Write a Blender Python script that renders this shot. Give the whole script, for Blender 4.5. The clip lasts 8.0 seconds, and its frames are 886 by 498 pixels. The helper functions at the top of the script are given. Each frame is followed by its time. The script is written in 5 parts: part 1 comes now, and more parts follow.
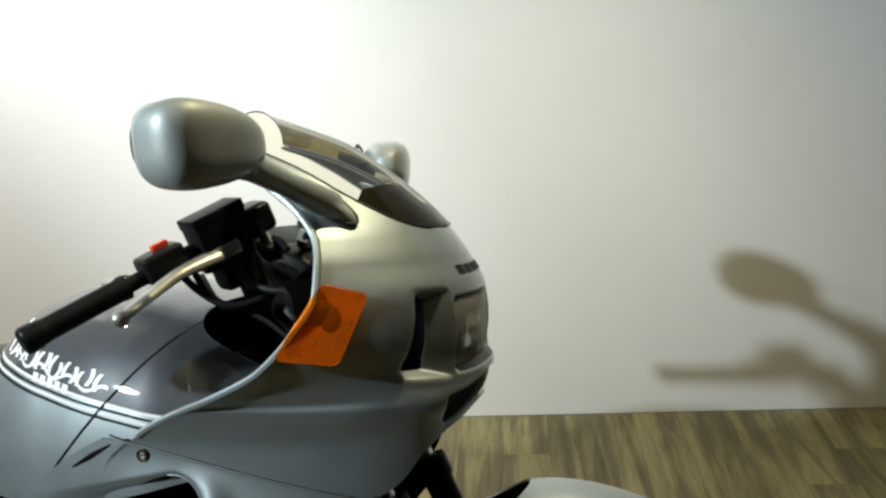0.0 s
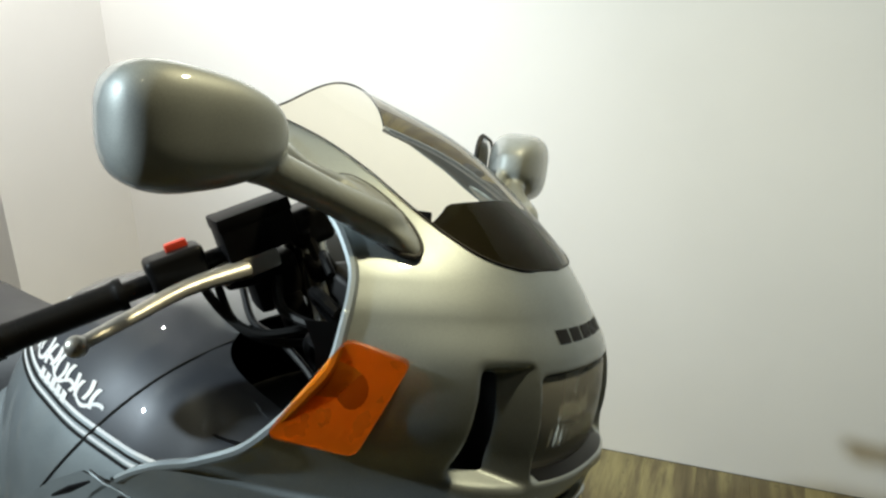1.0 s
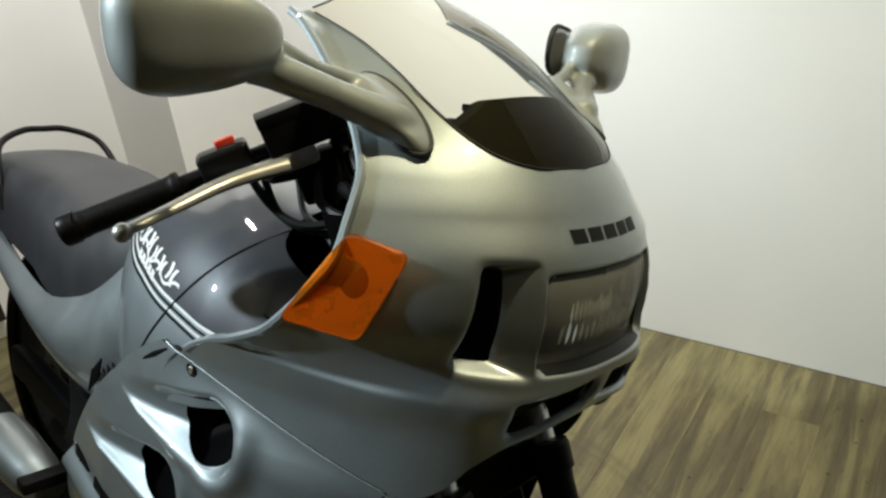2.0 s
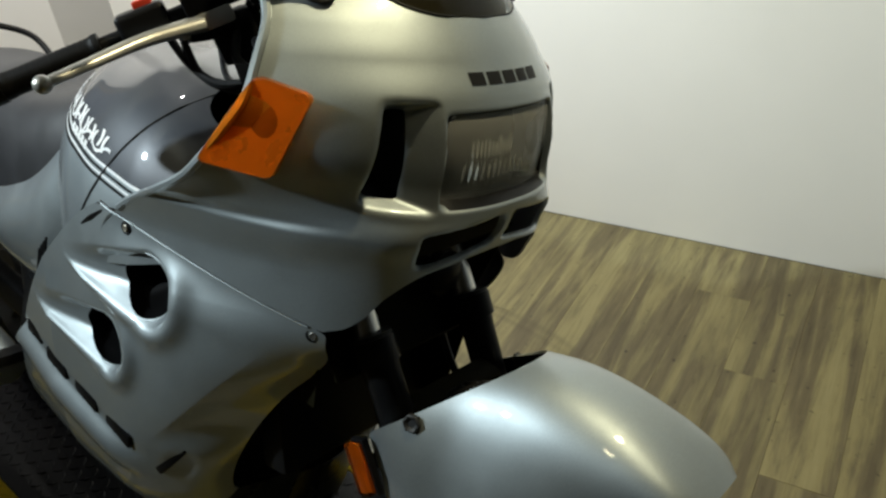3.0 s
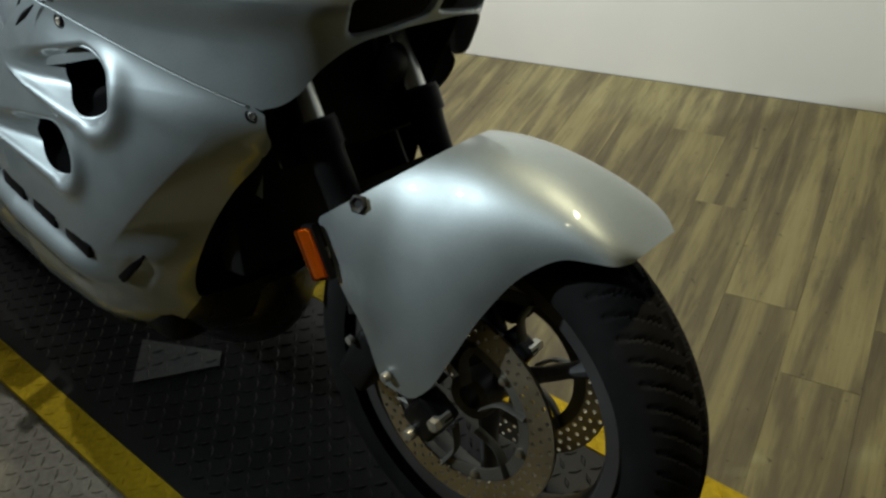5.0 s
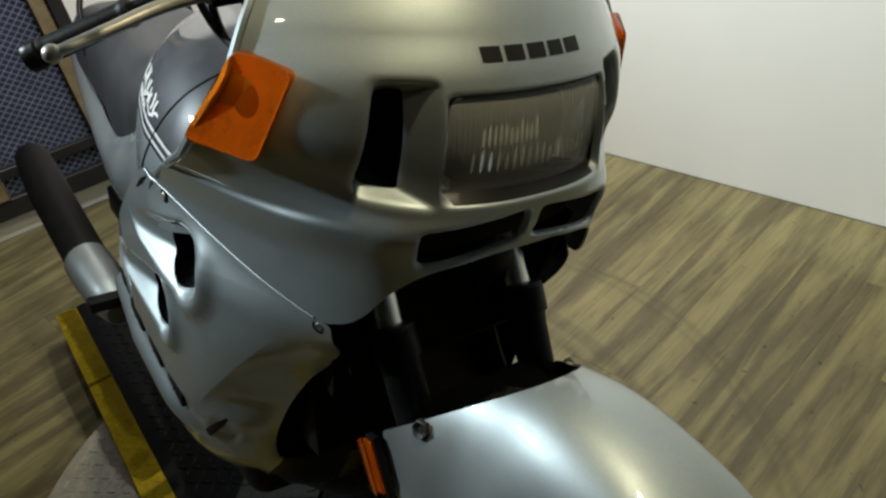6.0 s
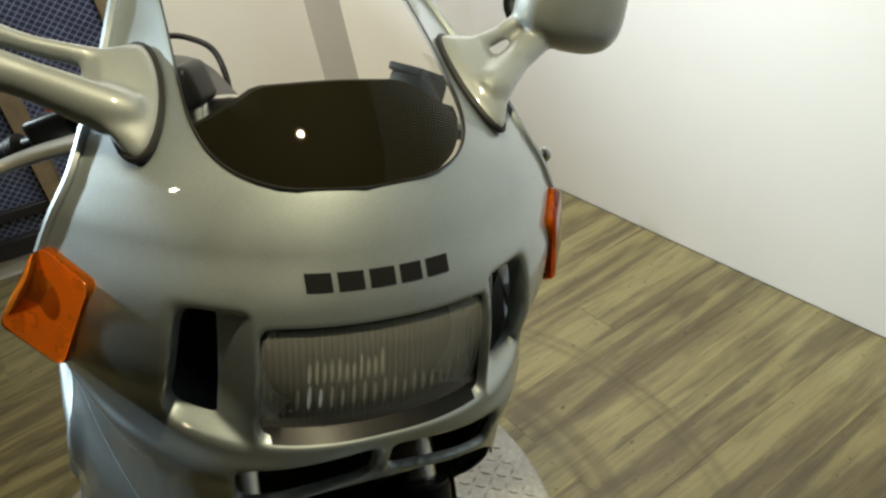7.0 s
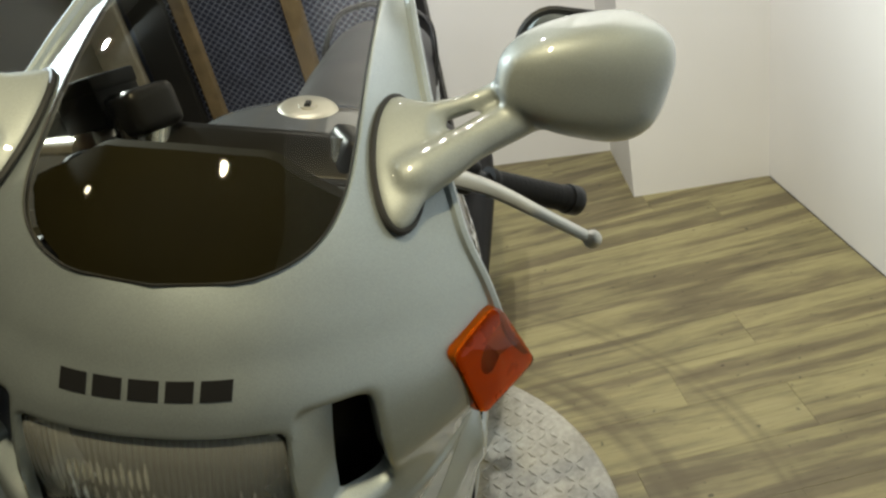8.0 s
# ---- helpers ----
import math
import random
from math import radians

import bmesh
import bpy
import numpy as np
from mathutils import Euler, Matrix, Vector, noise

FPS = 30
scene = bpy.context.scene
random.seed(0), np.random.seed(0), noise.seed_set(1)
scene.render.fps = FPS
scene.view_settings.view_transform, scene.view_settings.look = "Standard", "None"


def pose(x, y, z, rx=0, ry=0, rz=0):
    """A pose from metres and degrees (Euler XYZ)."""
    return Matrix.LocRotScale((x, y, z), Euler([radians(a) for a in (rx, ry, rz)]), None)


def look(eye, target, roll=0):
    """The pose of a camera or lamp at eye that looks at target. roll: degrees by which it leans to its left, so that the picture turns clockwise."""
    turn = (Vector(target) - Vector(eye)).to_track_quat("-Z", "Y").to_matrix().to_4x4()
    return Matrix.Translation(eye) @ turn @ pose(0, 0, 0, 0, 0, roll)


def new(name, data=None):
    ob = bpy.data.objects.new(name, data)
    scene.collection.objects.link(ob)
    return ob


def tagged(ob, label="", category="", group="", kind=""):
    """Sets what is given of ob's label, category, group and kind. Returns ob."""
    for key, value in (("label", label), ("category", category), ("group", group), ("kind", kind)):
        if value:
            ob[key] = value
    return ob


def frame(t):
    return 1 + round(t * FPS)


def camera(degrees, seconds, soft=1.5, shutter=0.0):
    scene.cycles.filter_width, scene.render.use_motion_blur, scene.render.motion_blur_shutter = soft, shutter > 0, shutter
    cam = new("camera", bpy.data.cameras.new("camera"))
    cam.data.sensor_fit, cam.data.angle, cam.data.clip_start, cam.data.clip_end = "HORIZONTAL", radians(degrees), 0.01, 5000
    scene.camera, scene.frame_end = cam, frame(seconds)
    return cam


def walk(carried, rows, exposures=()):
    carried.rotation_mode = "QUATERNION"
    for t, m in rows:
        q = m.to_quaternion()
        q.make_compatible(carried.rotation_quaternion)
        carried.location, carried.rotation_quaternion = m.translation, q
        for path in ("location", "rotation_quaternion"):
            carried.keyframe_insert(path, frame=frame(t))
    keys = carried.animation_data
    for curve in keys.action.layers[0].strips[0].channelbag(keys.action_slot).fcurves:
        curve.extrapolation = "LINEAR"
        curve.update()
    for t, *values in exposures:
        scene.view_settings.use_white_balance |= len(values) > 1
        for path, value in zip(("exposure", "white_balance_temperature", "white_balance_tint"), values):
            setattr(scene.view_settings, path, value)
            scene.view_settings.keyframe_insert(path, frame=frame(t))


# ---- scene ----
cam = camera(58.9, 8.0, soft=2.5)
PATH = [
    (0, (0.211, -1.058, 1.506), (0.002, 0.824, 0.863), -4.6),
    (0.5, (0.204, -0.95, 1.492), (-0.127, 0.895, 0.795), -3.7),
    (1, (0.259, -0.712, 1.478), (-0.406, 1.041, 0.78), -1.0),
    (1.2, (0.292, -0.617, 1.495), (-0.542, 1.023, 0.712), -0.9),
    (2.3, (0.462, -0.666, 1.466), (-0.577, 0.748, 0.508), -6.8),
    (2.5, (0.488, -0.679, 1.453), (-0.498, 0.74, 0.447), -6.3),
    (3, (0.526, -0.697, 1.428), (-0.414, 0.686, 0.332), -6.9),
    (3.5, (0.555, -0.71, 1.383), (-0.323, 0.611, 0.164), -7.5),
    (4, (0.575, -0.729, 1.353), (-0.327, 0.556, 0.114), -8.5),
    (4.5, (0.599, -0.743, 1.313), (-0.281, 0.528, 0.044), -8.2),
    (4.7, (0.614, -0.749, 1.294), (-0.246, 0.507, -0.003), -9.2),
    (5.8, (0.617, -0.586, 1.364), (-0.557, 0.491, 0.155), -12.8),
    (6, (0.613, -0.483, 1.39), (-0.679, 0.527, 0.246), -13.0),
    (6.5, (0.609, -0.34, 1.473), (-0.805, 0.609, 0.425), -10.2),
    (7, (0.618, -0.141, 1.442), (-0.87, 0.655, 0.369), -12.2),
    (7.2, (0.599, -0.048, 1.464), (-0.925, 0.594, 0.345), -11.4),
    (7.5, (0.599, 0.066, 1.446), (-1.012, 0.521, 0.352), -14.3),
    (8, (0.576, 0.289, 1.411), (-1.146, 0.285, 0.393), -13.9),
]
walk(cam, [(t, look(eye, target, roll)) for t, eye, target, roll in PATH], [(0.0, 0.05), (0.5, 0.03), (1.2, 0.03), (2.3, 0.08), (3.0, 0.07), (4.7, 0.04), (6.0, 0.06), (6.5, 0.12), (7.0, 0.24), (7.5, 0.32), (8.0, 0.34)])

import functools

# ---------------------------------------------------------------- light
world = bpy.data.worlds.new("world")
scene.world = world
world.use_nodes = True
sky = world.node_tree.nodes.new("ShaderNodeTexSky")
sky.sky_type, sky.sun_disc, sky.sun_elevation, sky.sun_rotation = "NISHITA", False, radians(35), radians(200)
world.node_tree.links.new(sky.outputs[0], world.node_tree.nodes["Background"].inputs[0])
world.node_tree.nodes["Background"].inputs[1].default_value = 0.08


def spot(name, eye, target, watts, size=60, blend=0.6, radius=0.035, colour=(1.0, 0.87, 0.66)):
    data = bpy.data.lights.new(name, "SPOT")
    data.energy, data.spot_size, data.spot_blend, data.shadow_soft_size, data.color = watts, radians(size), blend, radius, colour
    ob = new(name, data)
    ob.matrix_world = look(eye, target)
    return ob


WARM = (1.0, 0.88, 0.55)
spot("key_spot", (-2.0, -1.4, 2.42), (0.9, 1.35, 1.70), 415, 91, 1.0, 0.05, (0.83, 0.96, 1.0))
# two lamps out of view, placed from their highlights on the bike
spot("ceiling_spot", (0.05, -0.95, 2.62), (0.3, 0.9, 0.3), 6, 120, 0.9, 0.035, WARM)
spot("ceiling_spot", (0.46, 0.36, 2.62), (0.15, 0.35, 0.5), 92, 112, 0.9, 0.038, WARM)
# these two are added to brighten pier and wall; no such lamps known
spot("ceiling_spot", (-0.70, 0.15, 2.62), (-1.75, 1.2, 1.0), 84, 108, 0.9, 0.026, (1.0, 0.98, 0.95))
spot("ceiling_spot", (-1.30, 0.50, 2.62), (-1.8, 1.3, 0.8), 84, 140, 0.9, 0.026, (1.0, 0.975, 0.90))

# ---------------------------------------------------------------- materials


class Shader:
    """A node material with a Principled surface and short ways to add texture."""

    def __init__(self, name, base=(0.5, 0.5, 0.5), rough=0.5, metal=0.0, **more):
        self.mat = bpy.data.materials.new(name)
        self.mat.use_nodes = True
        self.tree = self.mat.node_tree
        self.bsdf = self.tree.nodes["Principled BSDF"]
        self.put("Base Color", (*base, 1)), self.put("Roughness", rough), self.put("Metallic", metal)
        for key, value in more.items():
            self.put(key.replace("_", " "), value)

    def put(self, socket, value):
        if isinstance(value, bpy.types.NodeSocket):
            self.tree.links.new(value, self.bsdf.inputs[socket])
        else:
            self.bsdf.inputs[socket].default_value = value

    def node(self, kind, **inputs):
        n = self.tree.nodes.new(kind)
        for key, value in inputs.items():
            key = key.replace("_", " ")
            if isinstance(value, bpy.types.NodeSocket):
                self.tree.links.new(value, n.inputs[key])
            else:
                n.inputs[key].default_value = value
        return n

    def coords(self, scale=(1, 1, 1), which="Object"):
        c = self.tree.nodes.new("ShaderNodeTexCoord")
        m = self.tree.nodes.new("ShaderNodeMapping")
        m.inputs["Scale"].default_value = scale
        self.tree.links.new(c.outputs[which], m.inputs["Vector"])
        return m.outputs[0]

    def noise(self, scale, detail=4, rough=0.55, at=None, dist=0.0):
        n = self.node("ShaderNodeTexNoise", Scale=scale, Detail=detail, Roughness=rough, Distortion=dist)
        self.tree.links.new(at if at is not None else self.coords(), n.inputs["Vector"])
        return n.outputs["Fac"]

    def ramp(self, fac, *stops):
        r = self.tree.nodes.new("ShaderNodeValToRGB")
        while len(r.color_ramp.elements) < len(stops):
            r.color_ramp.elements.new(0.5)
        for e, (p, c) in zip(r.color_ramp.elements, stops):
            e.position, e.color = p, (c, c, c, 1) if isinstance(c, float) else (*c, 1)
        self.tree.links.new(fac, r.inputs[0])
        return r.outputs[0]

    def mix(self, fac, a, b, blend="MIX"):
        m = self.tree.nodes.new("ShaderNodeMix")
        m.data_type, m.blend_type = "RGBA", blend
        for i, v in ((0, fac), (6, a), (7, b)):
            if isinstance(v, bpy.types.NodeSocket):
                self.tree.links.new(v, m.inputs[i])
            else:
                m.inputs[i].default_value = v if i == 0 else (*v, 1)
        return m.outputs[2]

    def maths(self, op, a, b=0.0):
        m = self.tree.nodes.new("ShaderNodeMath")
        m.operation = op
        for i, v in ((0, a), (1, b)):
            if isinstance(v, bpy.types.NodeSocket):
                self.tree.links.new(v, m.inputs[i])
            else:
                m.inputs[i].default_value = v
        return m.outputs[0]

    def bump(self, height, strength=0.3, distance=0.002):
        b = self.node("ShaderNodeBump", Strength=strength, Distance=distance, Height=height)
        self.put("Normal", b.outputs[0])

    def random(self):
        return self.tree.nodes.new("ShaderNodeObjectInfo").outputs["Random"]


def worn(name, base, rough, metal=0.0, vary=0.12, scale=14, fine=220, bump=0.08, shine=0.5, **more):
    """A plain surface with two scales of variation in tone and gloss."""
    s = Shader(name, base, rough, metal, **more)
    s.put("Specular IOR Level", shine)
    big, small = s.noise(scale, 3), s.noise(fine, 2)
    tone = s.ramp(big, (0.3, 1.0 - vary), (0.7, 1.0 + vary))
    s.put("Base Color", s.mix(1.0, base, tone, "MULTIPLY"))
    s.put("Roughness", s.maths("ADD", s.maths("MULTIPLY", big, 0.16), rough - 0.08))
    if bump:
        s.bump(small, bump, 0.001)
    return s.mat


def paint(name, base, metal=0.8, rough=0.36):
    """Metallic paint with flake under a clear coat that carries a little dust and fine scuffs."""
    s = Shader(name, base, rough, metal)
    flake = s.noise(1400, 1)
    dust = s.ramp(s.noise(5, 5, 0.65), (0.35, 0.96), (0.70, 1.05))
    col = s.mix(1.0, base, s.ramp(flake, (0.35, 0.90), (0.65, 1.10)), "MULTIPLY")
    s.put("Base Color", s.mix(1.0, col, dust, "MULTIPLY"))
    s.put("Roughness", s.ramp(s.noise(22, 4), (0.3, rough - 0.03), (0.75, rough + 0.04)))
    s.put("Coat Weight", 1.0), s.put("Coat Roughness", s.ramp(s.noise(9, 3), (0.3, 0.015), (0.75, 0.05)))
    peel = s.noise(160, 2)
    s.bump(peel, 0.008, 0.001)
    return s.mat


SILVER = paint("silver_paint", (0.330, 0.370, 0.385), 0.76, 0.50)
MIRROR_SHELL = paint("silver_mirror_paint", (0.290, 0.315, 0.310), 0.30, 0.52)
GUNMETAL = paint("gunmetal_paint", (0.050, 0.055, 0.066), 0.25, 0.48)
INSIDE = worn("grey_fairing_inside", (0.075, 0.078, 0.080), 0.5, vary=0.15)
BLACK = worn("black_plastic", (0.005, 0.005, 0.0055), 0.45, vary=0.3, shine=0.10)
SATIN = worn("satin_black", (0.006, 0.006, 0.0065), 0.36, vary=0.25, shine=0.16)
ENGINE = worn("black_engine_metal", (0.008, 0.008, 0.0085), 0.5, 0.0, vary=0.3, shine=0.10)
RUBBER = worn("tyre_rubber", (0.009, 0.009, 0.0095), 0.75, vary=0.35, bump=0.25, shine=0.12)
GRIP = worn("grip_rubber", (0.007, 0.007, 0.0075), 0.5, vary=0.3, bump=0.4, shine=0.12)
VINYL = worn("seat_vinyl", (0.03, 0.031, 0.035), 0.5, vary=0.2, fine=500, bump=0.3)
ALLOY = worn("brushed_alloy", (0.44, 0.43, 0.39), 0.38, 0.75, vary=0.15)
DARK_ALLOY = worn("dark_cast_alloy", (0.13, 0.125, 0.11), 0.5, 0.5, vary=0.2)
FORK = worn("fork_chrome", (0.80, 0.79, 0.74), 0.24, 1.0, vary=0.05, bump=0.0)
STEEL = worn("disc_steel", (0.48, 0.44, 0.36), 0.45, 1.0, vary=0.15)
RIM = worn("grey_wheel_paint", (0.06, 0.06, 0.062), 0.42, 0.3, vary=0.15)
# blackest plastic, also used to imitate the dark of gaps and slots
COWL = worn("cowl_plastic", (0.0075, 0.0065, 0.002), 0.7, vary=0.2, bump=0.0, shine=0.06)
CHIN = worn("glossy_black_plastic", (0.017, 0.017, 0.012), 0.28, vary=0.25, bump=0.03, shine=0.35)
DARKTRIM = worn("gasket_rubber", (0.006, 0.006, 0.006), 0.6, vary=0.2)
WHITE_DECAL = worn("white_decal", (0.82, 0.83, 0.84), 0.35, vary=0.05, bump=0.0)
DARK_DECAL = worn("dark_decal", (0.012, 0.012, 0.013), 0.5, vary=0.1, bump=0.0, shine=0.15)
RED = worn("red_switch", (0.55, 0.045, 0.02), 0.4, vary=0.1, bump=0.0)
REFLECTOR_BOWL = worn("reflector_bowl", (0.93, 0.93, 0.90), 0.40, 0.85, vary=0.06, bump=0.0)
MIRROR = Shader("mirror_glass", (0.9, 0.9, 0.9), 0.02, 1.0).mat


def lens(name, colour, rough=0.08, transmission=1.0):
    s = Shader(name, colour, rough, IOR=1.26)
    s.put("Transmission Weight", transmission)
    return s.mat


def fluted(name, clear, milk):
    """Pressed glass: part of it looks straight through, part is bent by upright flutes; milk is a white haze for
    reflections.
    """
    m = tint(name, (0.96, 0.97, 0.94), 0.03)
    t = m.node_tree
    c, mp, w, b = (t.nodes.new("ShaderNode" + k) for k in ("TexCoord", "Mapping", "TexWave", "Bump"))
    w.bands_direction, w.wave_profile = "Y", "SIN"
    w.inputs["Scale"].default_value, w.inputs["Distortion"].default_value = 62.0, 0.6
    b.inputs["Strength"].default_value, b.inputs["Distance"].default_value = 0.5, 0.0015
    t.links.new(c.outputs["Object"], mp.inputs[0]), t.links.new(mp.outputs[0], w.inputs["Vector"]), t.links.new(w.outputs["Fac"], b.inputs["Height"])
    r, x = t.nodes.new("ShaderNodeBsdfRefraction"), t.nodes.new("ShaderNodeMixShader")
    r.inputs["Color"].default_value, r.inputs["Roughness"].default_value, r.inputs["IOR"].default_value = (0.95, 0.96, 0.93, 1), 0.06, 1.25
    t.links.new(b.outputs[0], r.inputs["Normal"])
    x.inputs[0].default_value = 1.0 - clear
    # white diffuse haze imitates bright reflections in the lamp
    d, y = t.nodes.new("ShaderNodeBsdfDiffuse"), t.nodes.new("ShaderNodeMixShader")
    d.inputs[0].default_value, y.inputs[0].default_value = (0.90, 0.91, 0.86, 1), milk
    t.links.new(b.outputs[0], d.inputs["Normal"])
    old = t.nodes["Material Output"].inputs[0].links[0].from_socket
    t.links.new(old, x.inputs[1]), t.links.new(r.outputs[0], x.inputs[2]), t.links.new(x.outputs[0], y.inputs[1]), t.links.new(d.outputs[0], y.inputs[2])
    t.links.new(y.outputs[0], t.nodes["Material Output"].inputs[0])
    return m


def tint(name, colour, clear):
    """Thin glazing: mostly see-through, with a glossy face."""
    m = bpy.data.materials.new(name)
    m.use_nodes = True
    t = m.node_tree
    t.nodes.remove(t.nodes["Principled BSDF"])
    a, b, f, x = (t.nodes.new("ShaderNode" + k) for k in ("BsdfTransparent", "BsdfGlossy", "Fresnel", "MixShader"))
    a.inputs[0].default_value = (*colour, 1)
    b.inputs["Roughness"].default_value = clear
    f.inputs[0].default_value = 1.27
    t.links.new(f.outputs[0], x.inputs[0]), t.links.new(a.outputs[0], x.inputs[1]), t.links.new(b.outputs[0], x.inputs[2])
    t.links.new(x.outputs[0], t.nodes["Material Output"].inputs[0])
    return m


AMBER = lens("amber_lens", (0.93, 0.090, 0.0005), 0.05, 1.0)


def amber_bowl():
    """Dished reflector of an amber lamp, with a pressed facet pattern."""
    s = Shader("amber_bowl", (0.52, 0.38, 0.24), 0.30, 0.4)
    cell = s.node("ShaderNodeTexVoronoi", Scale=120.0)
    s.tree.links.new(s.coords(), cell.inputs["Vector"])
    s.put("Roughness", s.ramp(s.noise(40, 2), (0.3, 0.22), (0.7, 0.42)))
    s.bump(cell.outputs["Distance"], 0.12, 0.002)
    return s.mat


AMBER_CORE = amber_bowl()
# dark tone that imitates the dim depth of the amber lenses
AMBER_DARK = worn("amber_dark", (0.17, 0.115, 0.07), 0.3, vary=0.2, bump=0.0)
SCREEN = tint("smoked_screen", (0.97, 0.925, 0.80), 0.015)
HEADGLASS = fluted("headlamp_glass", 0.58, 0.25)


def wall_paint(name, base):
    s = Shader(name, base, 0.62)
    s.put("Base Color", s.mix(1.0, base, s.ramp(s.noise(1.1, 4), (0.3, 0.95), (0.7, 1.03)), "MULTIPLY"))
    s.bump(s.noise(160, 3), 0.10, 0.002)
    return s.mat


WALL = wall_paint("white_wall_paint", (0.80, 0.797, 0.778))
# grey for walls added out of view, dark to cut bounced light
UNSEEN_WALL = wall_paint("unseen_wall_grey", (0.16, 0.16, 0.155))
# unseen ceiling, kept dark and warm for what the screen and paint reflect
CEILING = wall_paint("ceiling_paint", (0.15, 0.138, 0.108))


def plank_wood():
    s = Shader("distressed_plank", (0.3, 0.25, 0.16), 0.45)
    r = s.random()
    shift = s.node("ShaderNodeCombineXYZ", X=s.maths("MULTIPLY", r, 37.0), Y=s.maths("MULTIPLY", r, 91.0))
    at = s.node("ShaderNodeVectorMath", Vector=s.coords((1, 1, 1)))
    at.operation = "ADD"
    s.tree.links.new(shift.outputs[0], at.inputs[1])
    stretch = s.node("ShaderNodeMapping", Vector=at.outputs[0], Scale=(60, 3.2, 10))
    broad = s.node("ShaderNodeMapping", Vector=at.outputs[0], Scale=(11, 1.05, 5))
    ragged = s.node("ShaderNodeMapping", Vector=at.outputs[0], Scale=(26, 5.0, 8))
    grain = s.noise(1.6, 6, 0.66, stretch.outputs[0], 0.5)
    fray = s.noise(1.4, 5, 0.7, ragged.outputs[0], 0.4)
    patch = s.maths("ADD", s.maths("MULTIPLY", s.noise(1.25, 4, 0.6, broad.outputs[0], 0.7), 0.78), s.maths("MULTIPLY", fray, 0.22))
    cloud = s.noise(3.2, 3, 0.55, at.outputs[0], 0.3)
    speck = s.noise(48, 2, 0.5, at.outputs[0])
    tone = s.ramp(patch, (0.34, (0.098, 0.080, 0.042)), (0.455, (0.140, 0.116, 0.060)), (0.500, (0.188, 0.164, 0.080)), (0.57, (0.245, 0.217, 0.103)), (0.68, (0.280, 0.250, 0.125)))
    line = s.ramp(grain, (0.30, 0.76), (0.50, 1.0), (0.8, 1.08))
    col = s.mix(1.0, tone, line, "MULTIPLY")
    col = s.mix(1.0, col, s.ramp(cloud, (0.3, 0.86), (0.7, 1.08)), "MULTIPLY")
    col = s.mix(1.0, col, s.ramp(r, (0.0, 0.92), (1.0, 1.06)), "MULTIPLY")
    col = s.mix(1.0, col, s.ramp(speck, (0.25, 0.40), (0.32, 1.0)), "MULTIPLY")
    # faint dark rings that tyres have rubbed round the turntable
    away = s.node("ShaderNodeVectorMath", Vector=s.tree.nodes.new("ShaderNodeNewGeometry").outputs["Position"])
    away.operation = "DISTANCE"
    away.inputs[1].default_value = (-0.525, -0.092, 0.0)
    here = s.tree.nodes.new("ShaderNodeNewGeometry").outputs["Position"]
    reach = s.maths("ADD", away.outputs["Value"], s.maths("MULTIPLY", s.noise(2.0, 2, at=here), 0.03))
    inner = s.ramp(s.maths("SUBTRACT", reach, 0.60), (0.105, 0.0), (0.125, 0.75), (0.140, 0.55), (0.155, 0.30), (0.168, 0.80), (0.190, 0.60), (0.205, 0.0))
    outer = s.ramp(s.maths("SUBTRACT", reach, 0.85), (0.110, 0.0), (0.128, 0.50), (0.140, 0.12), (0.158, 0.50), (0.175, 0.0))
    rub = s.maths("MULTIPLY", s.maths("ADD", inner, outer), s.ramp(s.noise(9, 3, at=here), (0.30, 0.45), (0.60, 1.0)))
    col = s.mix(rub, col, (0.085, 0.068, 0.034))
    s.put("Base Color", col)
    s.put("Roughness", s.ramp(grain, (0.3, 0.58), (0.7, 0.40)))
    s.bump(grain, 0.25, 0.0015)
    return s.mat


PLANK = plank_wood()
SCREED = worn("screed", (0.05, 0.045, 0.04), 0.9)


def plate_metal(name, base, rough, metal, grime, shine=0.2):
    s = Shader(name, base, rough, metal)
    n, f = s.noise(7, 5, 0.65), s.noise(90, 3)
    col = s.mix(s.ramp(n, (0.42, 0.0), (0.75, grime)), base, tuple(0.3 * c for c in base))
    s.put("Base Color", s.mix(1.0, col, s.ramp(f, (0.3, 0.8), (0.7, 1.1)), "MULTIPLY"))
    s.put("Roughness", s.ramp(n, (0.3, rough), (0.8, min(1.0, rough + 0.2))))
    s.put("Specular IOR Level", shine)
    s.bump(f, 0.15, 0.001)
    return s.mat


DISC_PLATE = plate_metal("grey_plate", (0.39, 0.38, 0.335), 0.48, 0.35, 0.45)
DECK_PLATE = plate_metal("black_plate", (0.0035, 0.0035, 0.0035), 0.36, 0.0, 0.4, 0.35)
WEDGE_PLATE = plate_metal("worn_steel_plate", (0.15, 0.15, 0.14), 0.40, 0.6, 0.45, 0.4)
YELLOW = plate_metal("yellow_plate", (0.64, 0.46, 0.012), 0.5, 0.0, 0.45)
MESH_STEEL = worn("expanded_steel", (0.29, 0.33, 0.46), 0.45, 0.4, vary=0.2)
MESH_BACK = worn("dark_blue_backing", (0.034, 0.042, 0.088), 0.7, vary=0.2)
POST = worn("brown_post", (0.20, 0.15, 0.085), 0.6, vary=0.25)
PALE_POST = worn("pale_post", (0.42, 0.39, 0.31), 0.6, vary=0.15)
FRAME_BLACK = worn("black_frame", (0.015, 0.015, 0.016), 0.5, vary=0.2)

# ---------------------------------------------------------------- mesh helpers


def lin(a, b, n, endpoint=True):
    return np.linspace(a, b, n, endpoint=endpoint).tolist()


